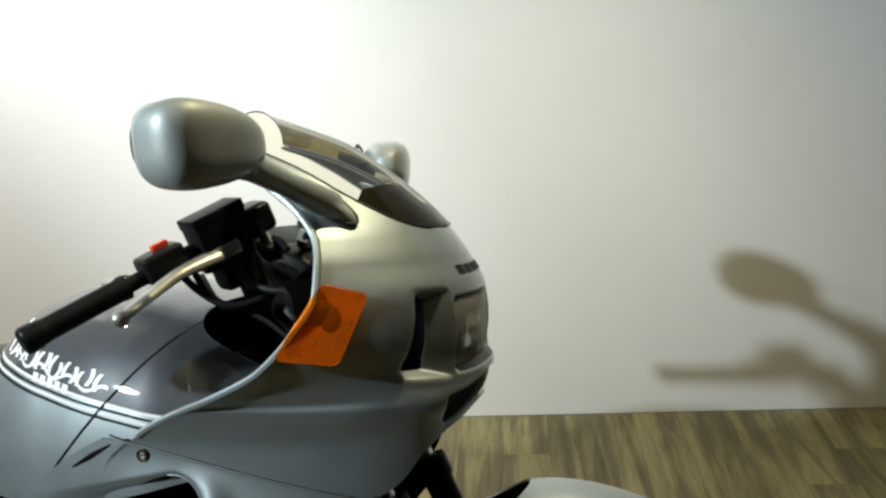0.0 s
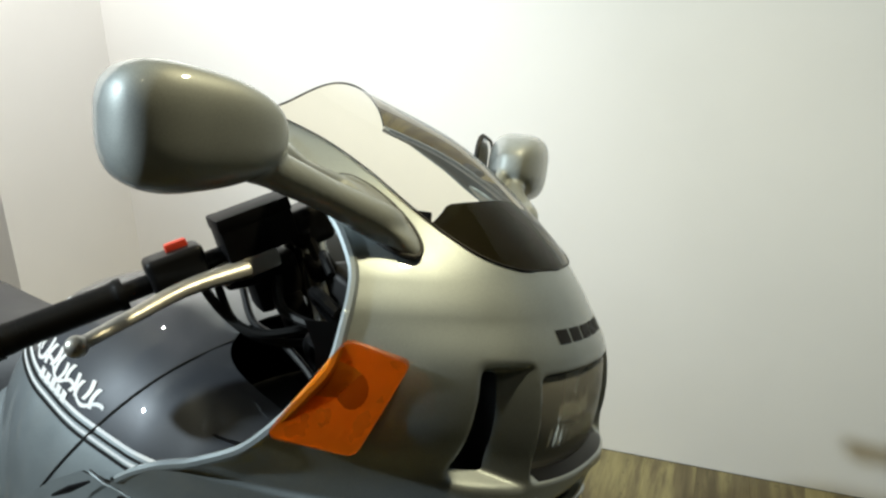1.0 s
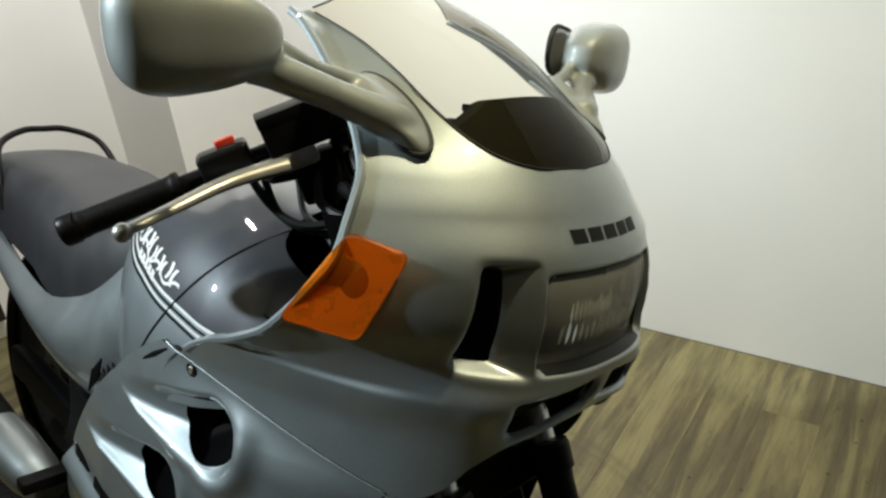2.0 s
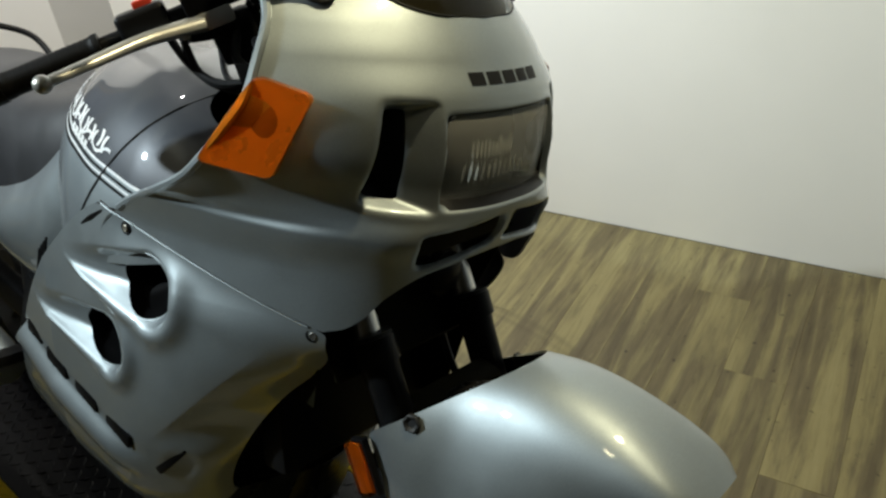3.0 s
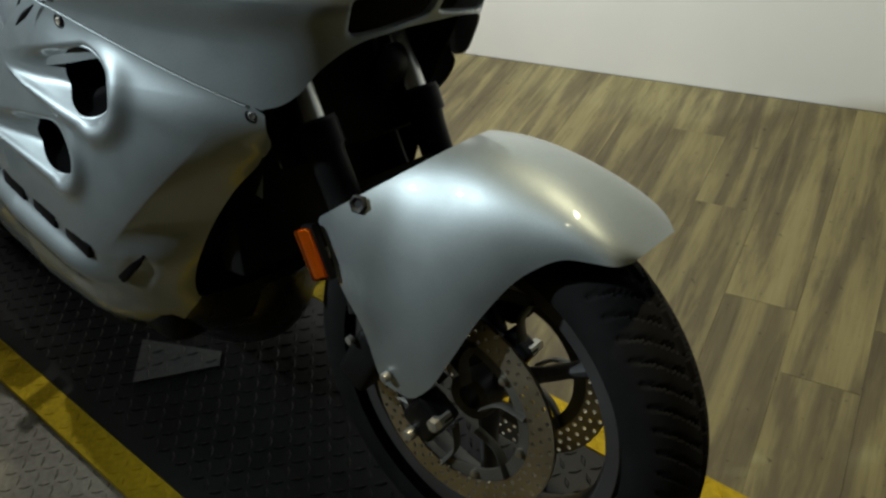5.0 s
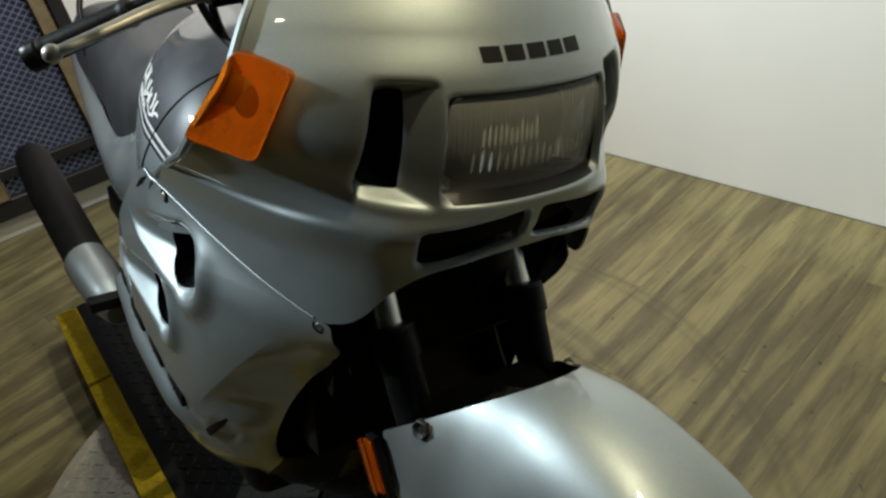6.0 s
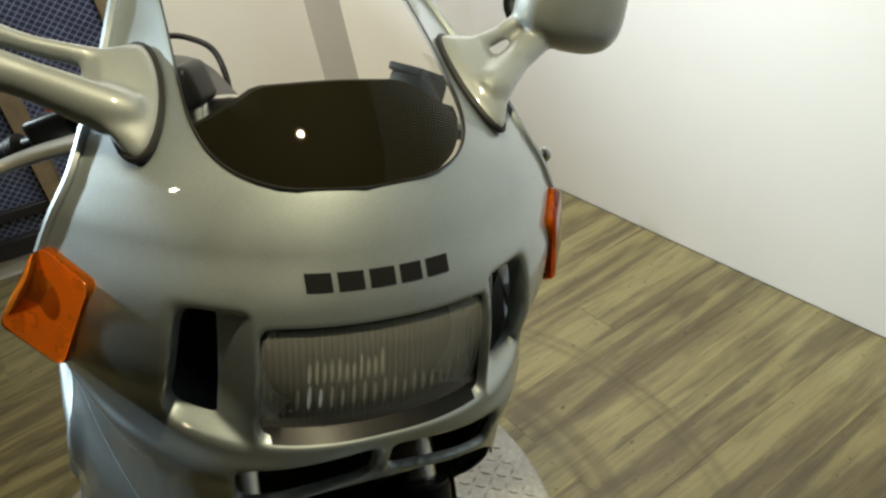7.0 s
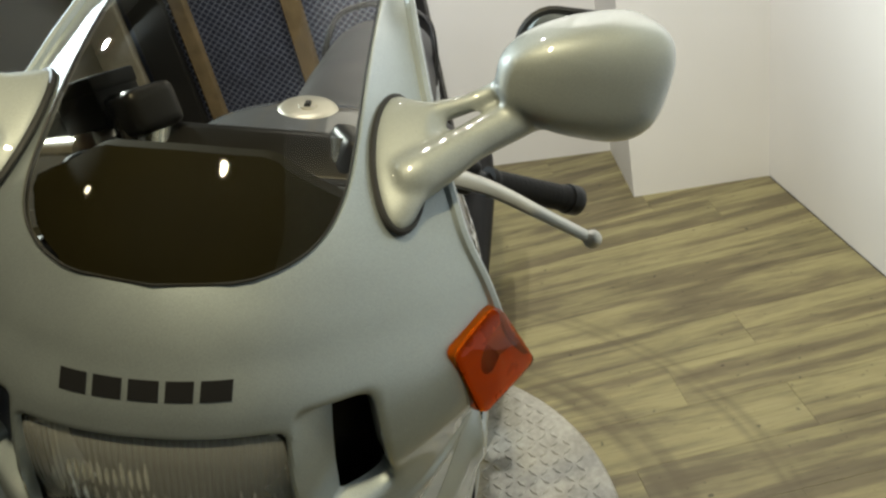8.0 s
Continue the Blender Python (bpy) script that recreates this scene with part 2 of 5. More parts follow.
def mesh_of(verts, faces, smooth=True, angle=38):
    me = bpy.data.meshes.new("mesh")
    me.from_pydata([tuple(map(float, v)) for v in verts], [], [tuple(int(i) for i in f) for f in faces])
    return finish(me, smooth, angle)


def finish(me, smooth=True, angle=38):
    me.validate()
    if smooth:
        me.polygons.foreach_set("use_smooth", [True] * len(me.polygons))
        me.set_sharp_from_angle(angle=radians(angle))
    return me


def welded(piece):
    bm = bmesh.new()
    bm.from_mesh(mesh_of(*piece, False))
    bmesh.ops.remove_doubles(bm, verts=bm.verts, dist=1e-5)
    return from_bm(bm, False)


def from_bm(bm, smooth=True, angle=38):
    me = bpy.data.meshes.new("mesh")
    bmesh.ops.recalc_face_normals(bm, faces=bm.faces)
    bm.to_mesh(me)
    bm.free()
    return finish(me, smooth, angle)


def part(name, me, material, parent, label="", m=None):
    """One mesh object under a thing or under a part."""
    if isinstance(me, bmesh.types.BMesh):
        me = from_bm(me)
    for one in material if isinstance(material, tuple) else (material,):
        if len(me.materials) < (len(material) if isinstance(material, tuple) else 1):
            me.materials.append(one)
    ob = new(name, me)
    ob.parent = parent
    if m is not None:
        ob.matrix_basis = m
    if label:
        ob["label"] = label
    return ob


def thing(name, label, category, m=None, group="", kind=""):
    ob = new(name)
    ob.empty_display_size = 0.1
    if m is not None:
        ob.matrix_basis = m
    return tagged(ob, label, category, group, kind)


def solid(name, me, material, label, category="", group="", kind="", m=None):
    return tagged(part(name, me, material, None, "", m), label, category, group, kind)


def spline(x, xs, ys):
    """Smooth curve through a few stations, flat-limited so that it never overshoots."""
    xs, ys = np.asarray(xs, float), np.asarray(ys, float)
    h, d = np.diff(xs), np.diff(ys) / np.diff(xs)
    t = np.zeros(len(xs))
    t[0], t[-1] = d[0], d[-1]
    for i in range(1, len(xs) - 1):
        if d[i - 1] * d[i] > 0:
            w1, w2 = 2 * h[i] + h[i - 1], h[i] + 2 * h[i - 1]
            t[i] = (w1 + w2) / (w1 / d[i - 1] + w2 / d[i])
    x = np.clip(np.asarray(x, float), xs[0], xs[-1])
    i = np.clip(np.searchsorted(xs, x, "right") - 1, 0, len(xs) - 2)
    s = (x - xs[i]) / h[i]
    return ((1 + 2 * s) * (1 - s) ** 2 * ys[i] + s * (1 - s) ** 2 * h[i] * t[i] + s * s * (3 - 2 * s) * ys[i + 1] + s * s * (s - 1) * h[i] * t[i + 1])


def grid(rows, closed=False, cap=False):
    """A skin over rows of points; closed: each row is a ring."""
    n, k = len(rows), len(rows[0])
    verts = [p for r in rows for p in r]
    faces = [(i * k + j, i * k + (j + 1) % k, (i + 1) * k + (j + 1) % k, (i + 1) * k + j) for i in range(n - 1) for j in range(k if closed else k - 1)]
    if cap:
        faces += [tuple(range(k - 1, -1, -1)), tuple((n - 1) * k + j for j in range(k))]
    return verts, faces


def trimmed(piece, field):
    """Cuts away the part of a skin where the field, one value a point, is above zero."""
    verts, faces = list(piece[0]), []
    cache = {}

    def cut(a, b):
        key = (min(a, b), max(a, b))
        if key not in cache:
            t = field[a] / (field[a] - field[b])
            cache[key] = len(verts)
            verts.append(tuple(p + (q - p) * t for p, q in zip(verts[a], verts[b])))
        return cache[key]

    for q in piece[1]:
        ins = [field[i] <= 0 for i in q]
        if all(ins):
            faces.append(q)
        elif any(ins):
            out = []
            for k, a in enumerate(q):
                b = q[(k + 1) % len(q)]
                if ins[k]:
                    out.append(a)
                if ins[k] != ins[(k + 1) % len(q)]:
                    out.append(cut(a, b))
            if len(out) > 2:
                faces.append(tuple(out))
    used = sorted({i for q in faces for i in q})
    place = {i: k for k, i in enumerate(used)}
    return [verts[i] for i in used], [tuple(place[i] for i in q) for q in faces]


def joined(*pieces):
    verts, faces = [], []
    for v, f in pieces:
        o = len(verts)
        verts += list(v)
        faces += [tuple(i + o for i in one) for one in f]
    return verts, faces


def moved(piece, m):
    v, f = piece
    return [tuple(m @ Vector(p)) for p in v], f


def tube(points, radii, k=12, flat=1.0, steps=6):
    """A round bar along a smooth line; radii: one, or one for each point."""
    pts = [Vector(p) for p in points]
    rs = list(radii) if isinstance(radii, (list, tuple)) else [radii] * len(pts)
    fine, rad = [], []
    u = lin(0, len(pts) - 1, (len(pts) - 1) * steps + 1) if len(pts) > 2 else [0.0, 1.0]
    for t in u:
        i = min(int(t), len(pts) - 2)
        s = t - i
        p0, p1, p2, p3 = pts[max(i - 1, 0)], pts[i], pts[i + 1], pts[min(i + 2, len(pts) - 1)]
        fine.append(0.5 * (2 * p1 + (p2 - p0) * s + (2 * p0 - 5 * p1 + 4 * p2 - p3) * s * s + (3 * p1 - p0 - 3 * p2 + p3) * s ** 3))
        rad.append(rs[i] + (rs[i + 1] - rs[i]) * s)
    rows, side = [], None
    for i, p in enumerate(fine):
        d = (fine[min(i + 1, len(fine) - 1)] - fine[max(i - 1, 0)]).normalized()
        if side is None:
            side = d.cross(Vector((0.1, 0.2, 1))).normalized()
        side = (side - d * side.dot(d)).normalized()
        up = d.cross(side)
        rows.append([tuple(p + rad[i] * (math.cos(a) * side + flat * math.sin(a) * up)) for a in lin(0, 2 * math.pi, k, endpoint=False)])
    return grid(rows, True, True)


def block(x, y, z, bevel=0.003, segments=2, m=None):
    bm = bmesh.new()
    bmesh.ops.create_cube(bm, size=1, matrix=Matrix.Diagonal((x, y, z, 1)))
    if bevel:
        bmesh.ops.bevel(bm, geom=bm.edges[:], offset=bevel, segments=segments, profile=0.6, affect="EDGES")
    if m is not None:
        bmesh.ops.transform(bm, matrix=m, verts=bm.verts)
    bm.verts.index_update()
    out = [tuple(v.co) for v in bm.verts], [tuple(v.index for v in f.verts) for f in bm.faces]
    bm.free()
    return out


def lathe(profile, k=48, axis="y"):
    """Rings of (radius, along) round an axis."""
    rows = []
    for r, a in profile:
        ring = []
        for t in lin(0, 2 * math.pi, k, endpoint=False):
            c, s = r * math.cos(t), r * math.sin(t)
            ring.append({"y": (c, a, s), "z": (c, s, a), "x": (a, c, s)}[axis])
        rows.append(ring)
    return grid(rows, True)


def egg(centre, half, power=2.6, m=None, n=26):
    """A rounded, boxy ellipsoid."""
    def sp(v, e):
        return math.copysign(abs(v) ** e, v)
    e = 2 / power
    rows = []
    for a in lin(-math.pi / 2 + 0.02, math.pi / 2 - 0.02, n):
        ring = []
        for b in lin(0, 2 * math.pi, 2 * n, endpoint=False):
            p = Vector((half[0] * sp(math.cos(a), e) * sp(math.cos(b), e), half[1] * sp(math.sin(a), e), half[2] * sp(math.cos(a), e) * sp(math.sin(b), e)))
            ring.append(tuple((m @ p if m is not None else p) + Vector(centre)))
        rows.append(ring)
    return grid(rows, True, True)


def quad_sheet(outline, thick, m=None):
    """A flat plate from a 2D outline, extruded upward."""
    n = len(outline)
    v = [(x, y, 0) for x, y in outline] + [(x, y, thick) for x, y in outline]
    f = [tuple(range(n - 1, -1, -1)), tuple(range(n, 2 * n))] + [(i, (i + 1) % n, n + (i + 1) % n, n + i) for i in range(n)]
    return moved((v, f), m) if m is not None else (v, f)


def rounded(w, h, r, k=5):
    """A rounded rectangle round the origin."""
    out = []
    for cx, cy, a0 in ((1, 1, 0), (-1, 1, 90), (-1, -1, 180), (1, -1, 270)):
        for i in range(k + 1):
            a = radians(a0 + 90 * i / k)
            out.append((cx * (w / 2 - r) + r * math.cos(a), cy * (h / 2 - r) + r * math.sin(a)))
    return out


def settle(ob, thickness=0.0, cutters=(), offset=-1.0, rim=0):
    """Thickens a skin, cuts openings through it, and keeps the outcome as its mesh."""
    if thickness:
        s = ob.modifiers.new("thick", "SOLIDIFY")
        s.thickness, s.offset, s.material_offset, s.material_offset_rim = thickness, offset, 1, rim
    for c in cutters:
        b = ob.modifiers.new("cut", "BOOLEAN")
        b.operation, b.solver, b.object = "DIFFERENCE", "EXACT", c
    bpy.context.view_layer.update()
    deps = bpy.context.evaluated_depsgraph_get()
    me = bpy.data.meshes.new_from_object(ob.evaluated_get(deps))
    ob.modifiers.clear()
    old, ob.data = ob.data, me
    bpy.data.meshes.remove(old)
    for c in cutters:
        old = c.data
        bpy.data.objects.remove(c)
        bpy.data.meshes.remove(old)
    finish(me, True, 32)
    return ob

# ---------------------------------------------------------------- the room
HEIGHT = 2.75
WALL_Y = 1.448
BACK_C, BACK_U = Vector((-2.25, 1.03, 0)), Vector((-0.2555, -0.9668, 0))
BACK_N = Vector((0.9668, -0.2555, 0))
BACK_END = BACK_C + BACK_U * 7.30


def slab(name, a, b, thick, z0=0.0, z1=HEIGHT, label="white painted plaster wall", paint_=None):
    """A wall from a to b whose inner face is the line; thickness goes to its right hand."""
    a, b = Vector((a[0], a[1], 0)), Vector((b[0], b[1], 0))
    d = (b - a).normalized()
    out = Vector((d.y, -d.x, 0)) * thick
    low = [a, b, b + out, a + out]
    v = [(p.x, p.y, z0) for p in low] + [(p.x, p.y, z1) for p in low]
    f = [(3, 2, 1, 0), (4, 5, 6, 7)] + [(i, (i + 1) % 4, 4 + (i + 1) % 4, 4 + i) for i in range(4)]
    return solid(name, mesh_of(v, f, False), paint_ or WALL, label, "wall", kind="structure")


slab("wall_north", (5.5, WALL_Y), (-1.765, WALL_Y), 0.15)
pier = quad_sheet([(-1.765, WALL_Y), (-1.765, WALL_Y + 0.14), (-2.40, WALL_Y + 0.14), (-2.25, 1.03), (-1.845, 0.99)][::-1], HEIGHT)
solid("wall_pier", mesh_of(*pier, False), WALL, "white painted wall pier beside the niche", "wall", kind="structure")
slab("wall_west", tuple(BACK_C), tuple(BACK_END), 0.15)
# two added walls close the room unseen and keep its bounced light low
slab("wall_east", (5.5, -6.0), (5.5, WALL_Y), 0.15, label="unseen grey wall added at the far end to cut bounced light", paint_=UNSEEN_WALL)
slab("wall_south", (-4.3, -6.0), (5.5, -6.0), 0.15, label="unseen grey wall added behind to cut bounced light", paint_=UNSEEN_WALL)
solid("ceiling", mesh_of(*moved(block(10.6, 8.2, 0.1, 0), Matrix.Translation((0.5, -2.3, HEIGHT + 0.05))), False), CEILING, "plain dark ceiling out of view", "ceiling", kind="structure")
solid("ground", mesh_of(*moved(block(60, 60, 0.1, 0), Matrix.Translation((0, 0, -0.08))), False), SCREED, "dark screed below the planks", "ground", kind="structure")
floor = thing("floor", "distressed oak plank floor with brown grain", "floor", kind="structure")

# baseboard below the mesh screen
base = slab("baseboard", tuple(BACK_C + BACK_U * 0.60 + BACK_N * 0.018), tuple(BACK_END + BACK_N * 0.018), 0.016, 0.0, 0.085, "white painted baseboard under the mesh screen")

# expanded metal screen in a dark frame, along the west wall
screen_wall = thing("mesh_screen", "expanded metal screen in a black frame with brown posts", "screen", kind="structure")
Q0, Q1 = 0.62, 1.96


def along(q, off, z):
    p = BACK_C + BACK_U * q + BACK_N * off
    return (p.x, p.y, z)


TURN_W = Matrix((tuple(BACK_U) + (0,), tuple(BACK_N) + (0,), (0, 0, 1, 0), (0, 0, 0, 1))).transposed()


def bar_on_wall(name, q0, q1, z0, z1, off, depth, mat, label=""):
    m = Matrix.Translation(along((q0 + q1) / 2, off, (z0 + z1) / 2)) @ TURN_W
    return part(name, mesh_of(*block(q1 - q0, depth, z1 - z0, 0.004, 1, m)), mat, screen_wall, label)


bar_on_wall("backing", Q0, Q1, 0.16, 2.6, 0.012, 0.01, MESH_BACK, "dark blue backing board")
bar_on_wall("bottom_beam", Q0 - 0.02, Q1, 0.09, 0.165, 0.045, 0.05, FRAME_BLACK, "black bottom beam")
bar_on_wall("rail", Q0, Q1, 0.235, 0.275, 0.045, 0.03, FRAME_BLACK, "black rail")
bar_on_wall("edge_post", Q0 - 0.02, Q0 + 0.03, 0.09, 2.6, 0.05, 0.06, FRAME_BLACK, "black edge post")
for q, w, mat in ((0.68, 0.05, POST), (1.10, 0.07, POST), (1.54, 0.06, POST), (1.68, 0.15, FRAME_BLACK), (1.875, 0.16, PALE_POST)):
    bar_on_wall("post", q - w / 2, q + w / 2, 0.165, 2.6, 0.06, 0.04, mat)
verts, faces = [], []
PW, PH, S = 0.032, 0.0135, 0.0024
for i in range(int(2.44 / PH)):
    z = 0.165 + i * PH
    for j in range(int(1.00 / PW)):
        q = Q0 + j * PW + (PW / 2 if i % 2 else 0)
        for da, db in (((0, 0), (PW / 2, PH)), ((PW, 0), (PW / 2, PH))):
            o = len(verts)
            verts += [along(q + da[0] - S, 0.037, z + da[1]), along(q + da[0] + S, 0.037, z + da[1]), along(q + db[0] + S, 0.037, z + db[1]), along(q + db[0] - S, 0.037, z + db[1])]
            faces.append((o, o + 1, o + 2, o + 3))
tagged(part("expanded_mesh", mesh_of(verts, faces, False), MESH_STEEL, screen_wall, "grey expanded metal mesh"), kind="stuff")

# ---------------------------------------------------------------- turntable and deck
BIKE = pose(-0.0128, -0.1833, 0.1277, 0, 0, -10.08) @ pose(0, 0, 0, -15.34, 0, 0)
YAW = pose(-0.0128, -0.1833, 0, 0, 0, -10.08)
DECK_Z, DISC_Z = 0.130, 0.105


def lug(x, y, turn, z, length=0.0135, half=0.0042, high=0.0022):
    """One raised lug of checker plate: a low pointed ridge."""
    m = Matrix.Translation((x, y, z)) @ Matrix.Rotation(turn, 4, "Z")
    v = [(-length, 0, 0), (0, -half, 0), (length, 0, 0), (0, half, 0), (-length * 0.55, 0, high), (0, -half * 0.45, high), (length * 0.55, 0, high), (0, half * 0.45, high)]
    return moved((v, [(0, 1, 5, 4), (1, 2, 6, 5), (2, 3, 7, 6), (3, 0, 4, 7), (4, 5, 6, 7)]), m)


def lugs(x0, x1, y0, y1, z, keep, pitch=0.026, high=0.0022):
    out = []
    for i in range(int((x1 - x0) / pitch)):
        for j in range(int((y1 - y0) / pitch)):
            x, y = x0 + (i + 0.5) * pitch, y0 + (j + 0.5) * pitch
            if keep(x, y):
                out.append(lug(x, y, radians(45 if (i + j) % 2 else -45), z, high=high))
    return joined(*out)


DISC_X, DISC_Y, DISC_R = -0.52, 0.0, 0.605
turntable = thing("turntable", "round grey checker plate turntable on the plank floor", "turntable", YAW)
ring = [(0.0, DISC_Z), (DISC_R - 0.004, DISC_Z), (DISC_R, DISC_Z - 0.004), (DISC_R, DISC_Z - 0.012), (DISC_R - 0.02, DISC_Z - 0.014), (DISC_R - 0.02, 0.0), (0.0, 0.0)]
plate = moved(lathe([(max(r, 0.001), z) for r, z in ring], 120, "z"), Matrix.Translation((DISC_X, DISC_Y, 0)))
part("plate", mesh_of(*plate), DISC_PLATE, turntable)
tagged(part("checker_pattern", mesh_of(*lugs(DISC_X - 0.6, DISC_X + 0.6, -0.6, 0.6, DISC_Z, lambda x, y: (x - DISC_X) ** 2 + (y - DISC_Y) ** 2 < 0.575 ** 2 and abs(y) > 0.28), False), DISC_PLATE, turntable), kind="stuff")

DECK_HALF, STRIPE = 0.303, 0.062
DECK_BACK, DECK_FRONT = -1.56, 0.62
deck = thing("motorcycle_deck", "long black checker plate deck with yellow painted borders", "deck", YAW)
inner = DECK_HALF - STRIPE
part("plate", mesh_of(*moved(block(DECK_FRONT - DECK_BACK, 2 * inner, DECK_Z - DISC_Z - 0.001, 0.001, 1), Matrix.Translation(((DECK_FRONT + DECK_BACK) / 2, 0, (DECK_Z + DISC_Z) / 2)))), DECK_PLATE, deck, "black checker plate")
tagged(part("checker_pattern", mesh_of(*lugs(DECK_BACK, DECK_FRONT, -inner, inner, DECK_Z - 0.0005, lambda x, y: abs(y) < inner - 0.014), False), DECK_PLATE, deck), kind="stuff")
for side in (-1, 1):
    y0, y1 = (inner, DECK_HALF) if side > 0 else (-DECK_HALF, -inner)
    for x0, x1 in ((DECK_BACK, -1.17), (-1.155, DECK_FRONT)):
        b = part("border", mesh_of(*moved(block(x1 - x0, STRIPE - 0.002, DECK_Z - DISC_Z, 0.0015, 1), Matrix.Translation(((x0 + x1) / 2, (y0 + y1) / 2, (DECK_Z + DISC_Z) / 2 + 0.001)))), YELLOW, deck, "yellow painted border")
        tagged(part("checker_pattern", mesh_of(*lugs(x0, x1, y0, y1, DECK_Z + 0.0005, lambda x, y: True, 0.03), False), YELLOW, b), kind="stuff")
wedge = quad_sheet([(-0.573, -0.228), (-0.432, -0.120), (-0.455, -0.088), (-0.645, -0.130)], 0.004, Matrix.Translation((0, 0, DECK_Z + 0.003)))
wedge_plate = solid("steel_plate", mesh_of(*wedge, False), WEDGE_PLATE, "loose grey checker plate wedge lying on the black deck", "metal plate")
tagged(part("checker_pattern", mesh_of(*lugs(-0.65, -0.43, -0.235, -0.095, DECK_Z + 0.007, lambda x, y: y > -0.214 + 0.77 * (x + 0.573) and y > -0.214 - 1.36 * (x + 0.573) and y < -0.142 + 0.22 * (x + 0.645), 0.026, 0.0034), False), WEDGE_PLATE, wedge_plate), kind="stuff")
for x in (-1.45, -1.2, 0.2, 0.55):
    part("support_foot", mesh_of(*moved(block(0.08, 0.5, DISC_Z - 0.001, 0.004, 1), Matrix.Translation((x, 0, DISC_Z / 2)))), ENGINE, deck)

# ---------------------------------------------------------------- the motorcycle
# Built upright, x ahead, y to its left, z up from the deck; the empty leans it on its side stand.
bike = thing("motorcycle", "silver sports motorcycle with full fairing leaning on its side stand", "motorcycle", BIKE)

# Upper fairing: plan curves at heights z, from the nose (xn) back to the rear lip (xr, yr); p is their fullness.
FZ = (0.66, 0.74, 0.80, 0.825, 0.85, 0.89, 0.94, 0.98, 1.02, 1.05, 1.08, 1.14, 1.19, 1.245)
FXN = (0.085, 0.094, 0.104, 0.117, 0.123, 0.125, 0.119, 0.108, 0.086, 0.065, 0.038, -0.033, -0.108, -0.258)
FXR = (-0.37, -0.355, -0.286, -0.238, -0.180, -0.108, -0.066, -0.046, -0.050, -0.060, -0.085, -0.172, -0.235, -0.292)
FYR = (0.274, 0.272, 0.268, 0.270, 0.282, 0.284, 0.270, 0.253, 0.235, 0.217, 0.202, 0.171, 0.154, 0.141)
FP = (4.0, 4.0, 4.0, 3.6, 2.7, 2.2, 2.3, 2.25, 2.05, 2.05, 2.3, 3.0, 3.3, 3.4)
FBULGE = (0, 0, 0, 0, 0, 0, 0, 0, 0, 0, 0.008, 0.024, 0.028, 0.023)
FDZ = (0, 0, 0, 0, 0, 0, 0, 0, 0, 0, 0, 0.0, 0.012, 0.045)


@functools.lru_cache(maxsize=None)
def station(z):
    return tuple(float(spline(z, FZ, f)) for f in (FXN, FXR, FYR, FP, FDZ, FBULGE))


def ramp(a, b, x):
    t = min(max((x - a) / (b - a), 0.0), 1.0)
    return t * t * (3 - 2 * t)


def shell(y, z, inset=0.0):
    """The point of the upper fairing at the side distance y and height z."""
    xn, xr, yr, p, dz, sag = station(z)
    k = min(abs(y) / yr, 1.0)
    return Vector((xn - (xn - xr) * k ** p - inset, y * (1 - inset * 2.0), z - dz * k * k - 1.3 * sag * k * k * (1 - k ** 6)))


def lip(z):
    return station(z)[2]


GLASS_Z = 1.062


def glass_edge(z):
    """Half width of the screen at height z; it starts with rounded lower corners."""
    u = min(max((z - GLASS_Z) / 0.080, 0.0), 1.0)
    return (0.124 if z < 1.14 else 0.124 - 0.03 * (z - 1.14)) * (1 - (1 - u) ** 3.6) ** (1 / 3.6)


SPREAD = [math.copysign(1 - (1 - abs(s)) ** 1.5, s) for s in lin(-1, 1, 301)]
HEAD_Z = 0.915


def inside(y, z, corners):
    """How far a point lies inside each side of a convex outline (negative: outside)."""
    out = []
    n = len(corners)
    for i in range(n):
        (ay, az), (by, bz) = corners[i], corners[(i + 1) % n]
        dy, dz = by - ay, bz - az
        out.append(((z - az) * dy - (y - ay) * dz) / math.hypot(dy, dz))
    return out


def soft_min(values, k):
    """Smallest of the values, with rounded corners of about size k."""
    m = min(values)
    return m - k * math.log(sum(math.exp(-(v - m) / k) for v in values))


def roll(s, r, steep):
    """Depth of a rolled edge of radius r at the distance s inside an opening."""
    t = s + r
    if t <= 0:
        return 0.0
    c = r * 0.86
    return r - math.sqrt(r * r - t * t) if t < c else r - math.sqrt(r * r - c * c) + (t - c) * steep


HEAD_Q = ((-0.1055, 0.861), (0.1055, 0.861), (0.0985, 0.968), (-0.0985, 0.968))
VENT_Q = ((0.112, 0.862), (0.171, 0.866), (0.154, 0.976), (0.106, 0.974))
SLOT_Q = ((0.0075, 0.805), (0.122, 0.790), (0.126, 0.832), (0.0075, 0.845))


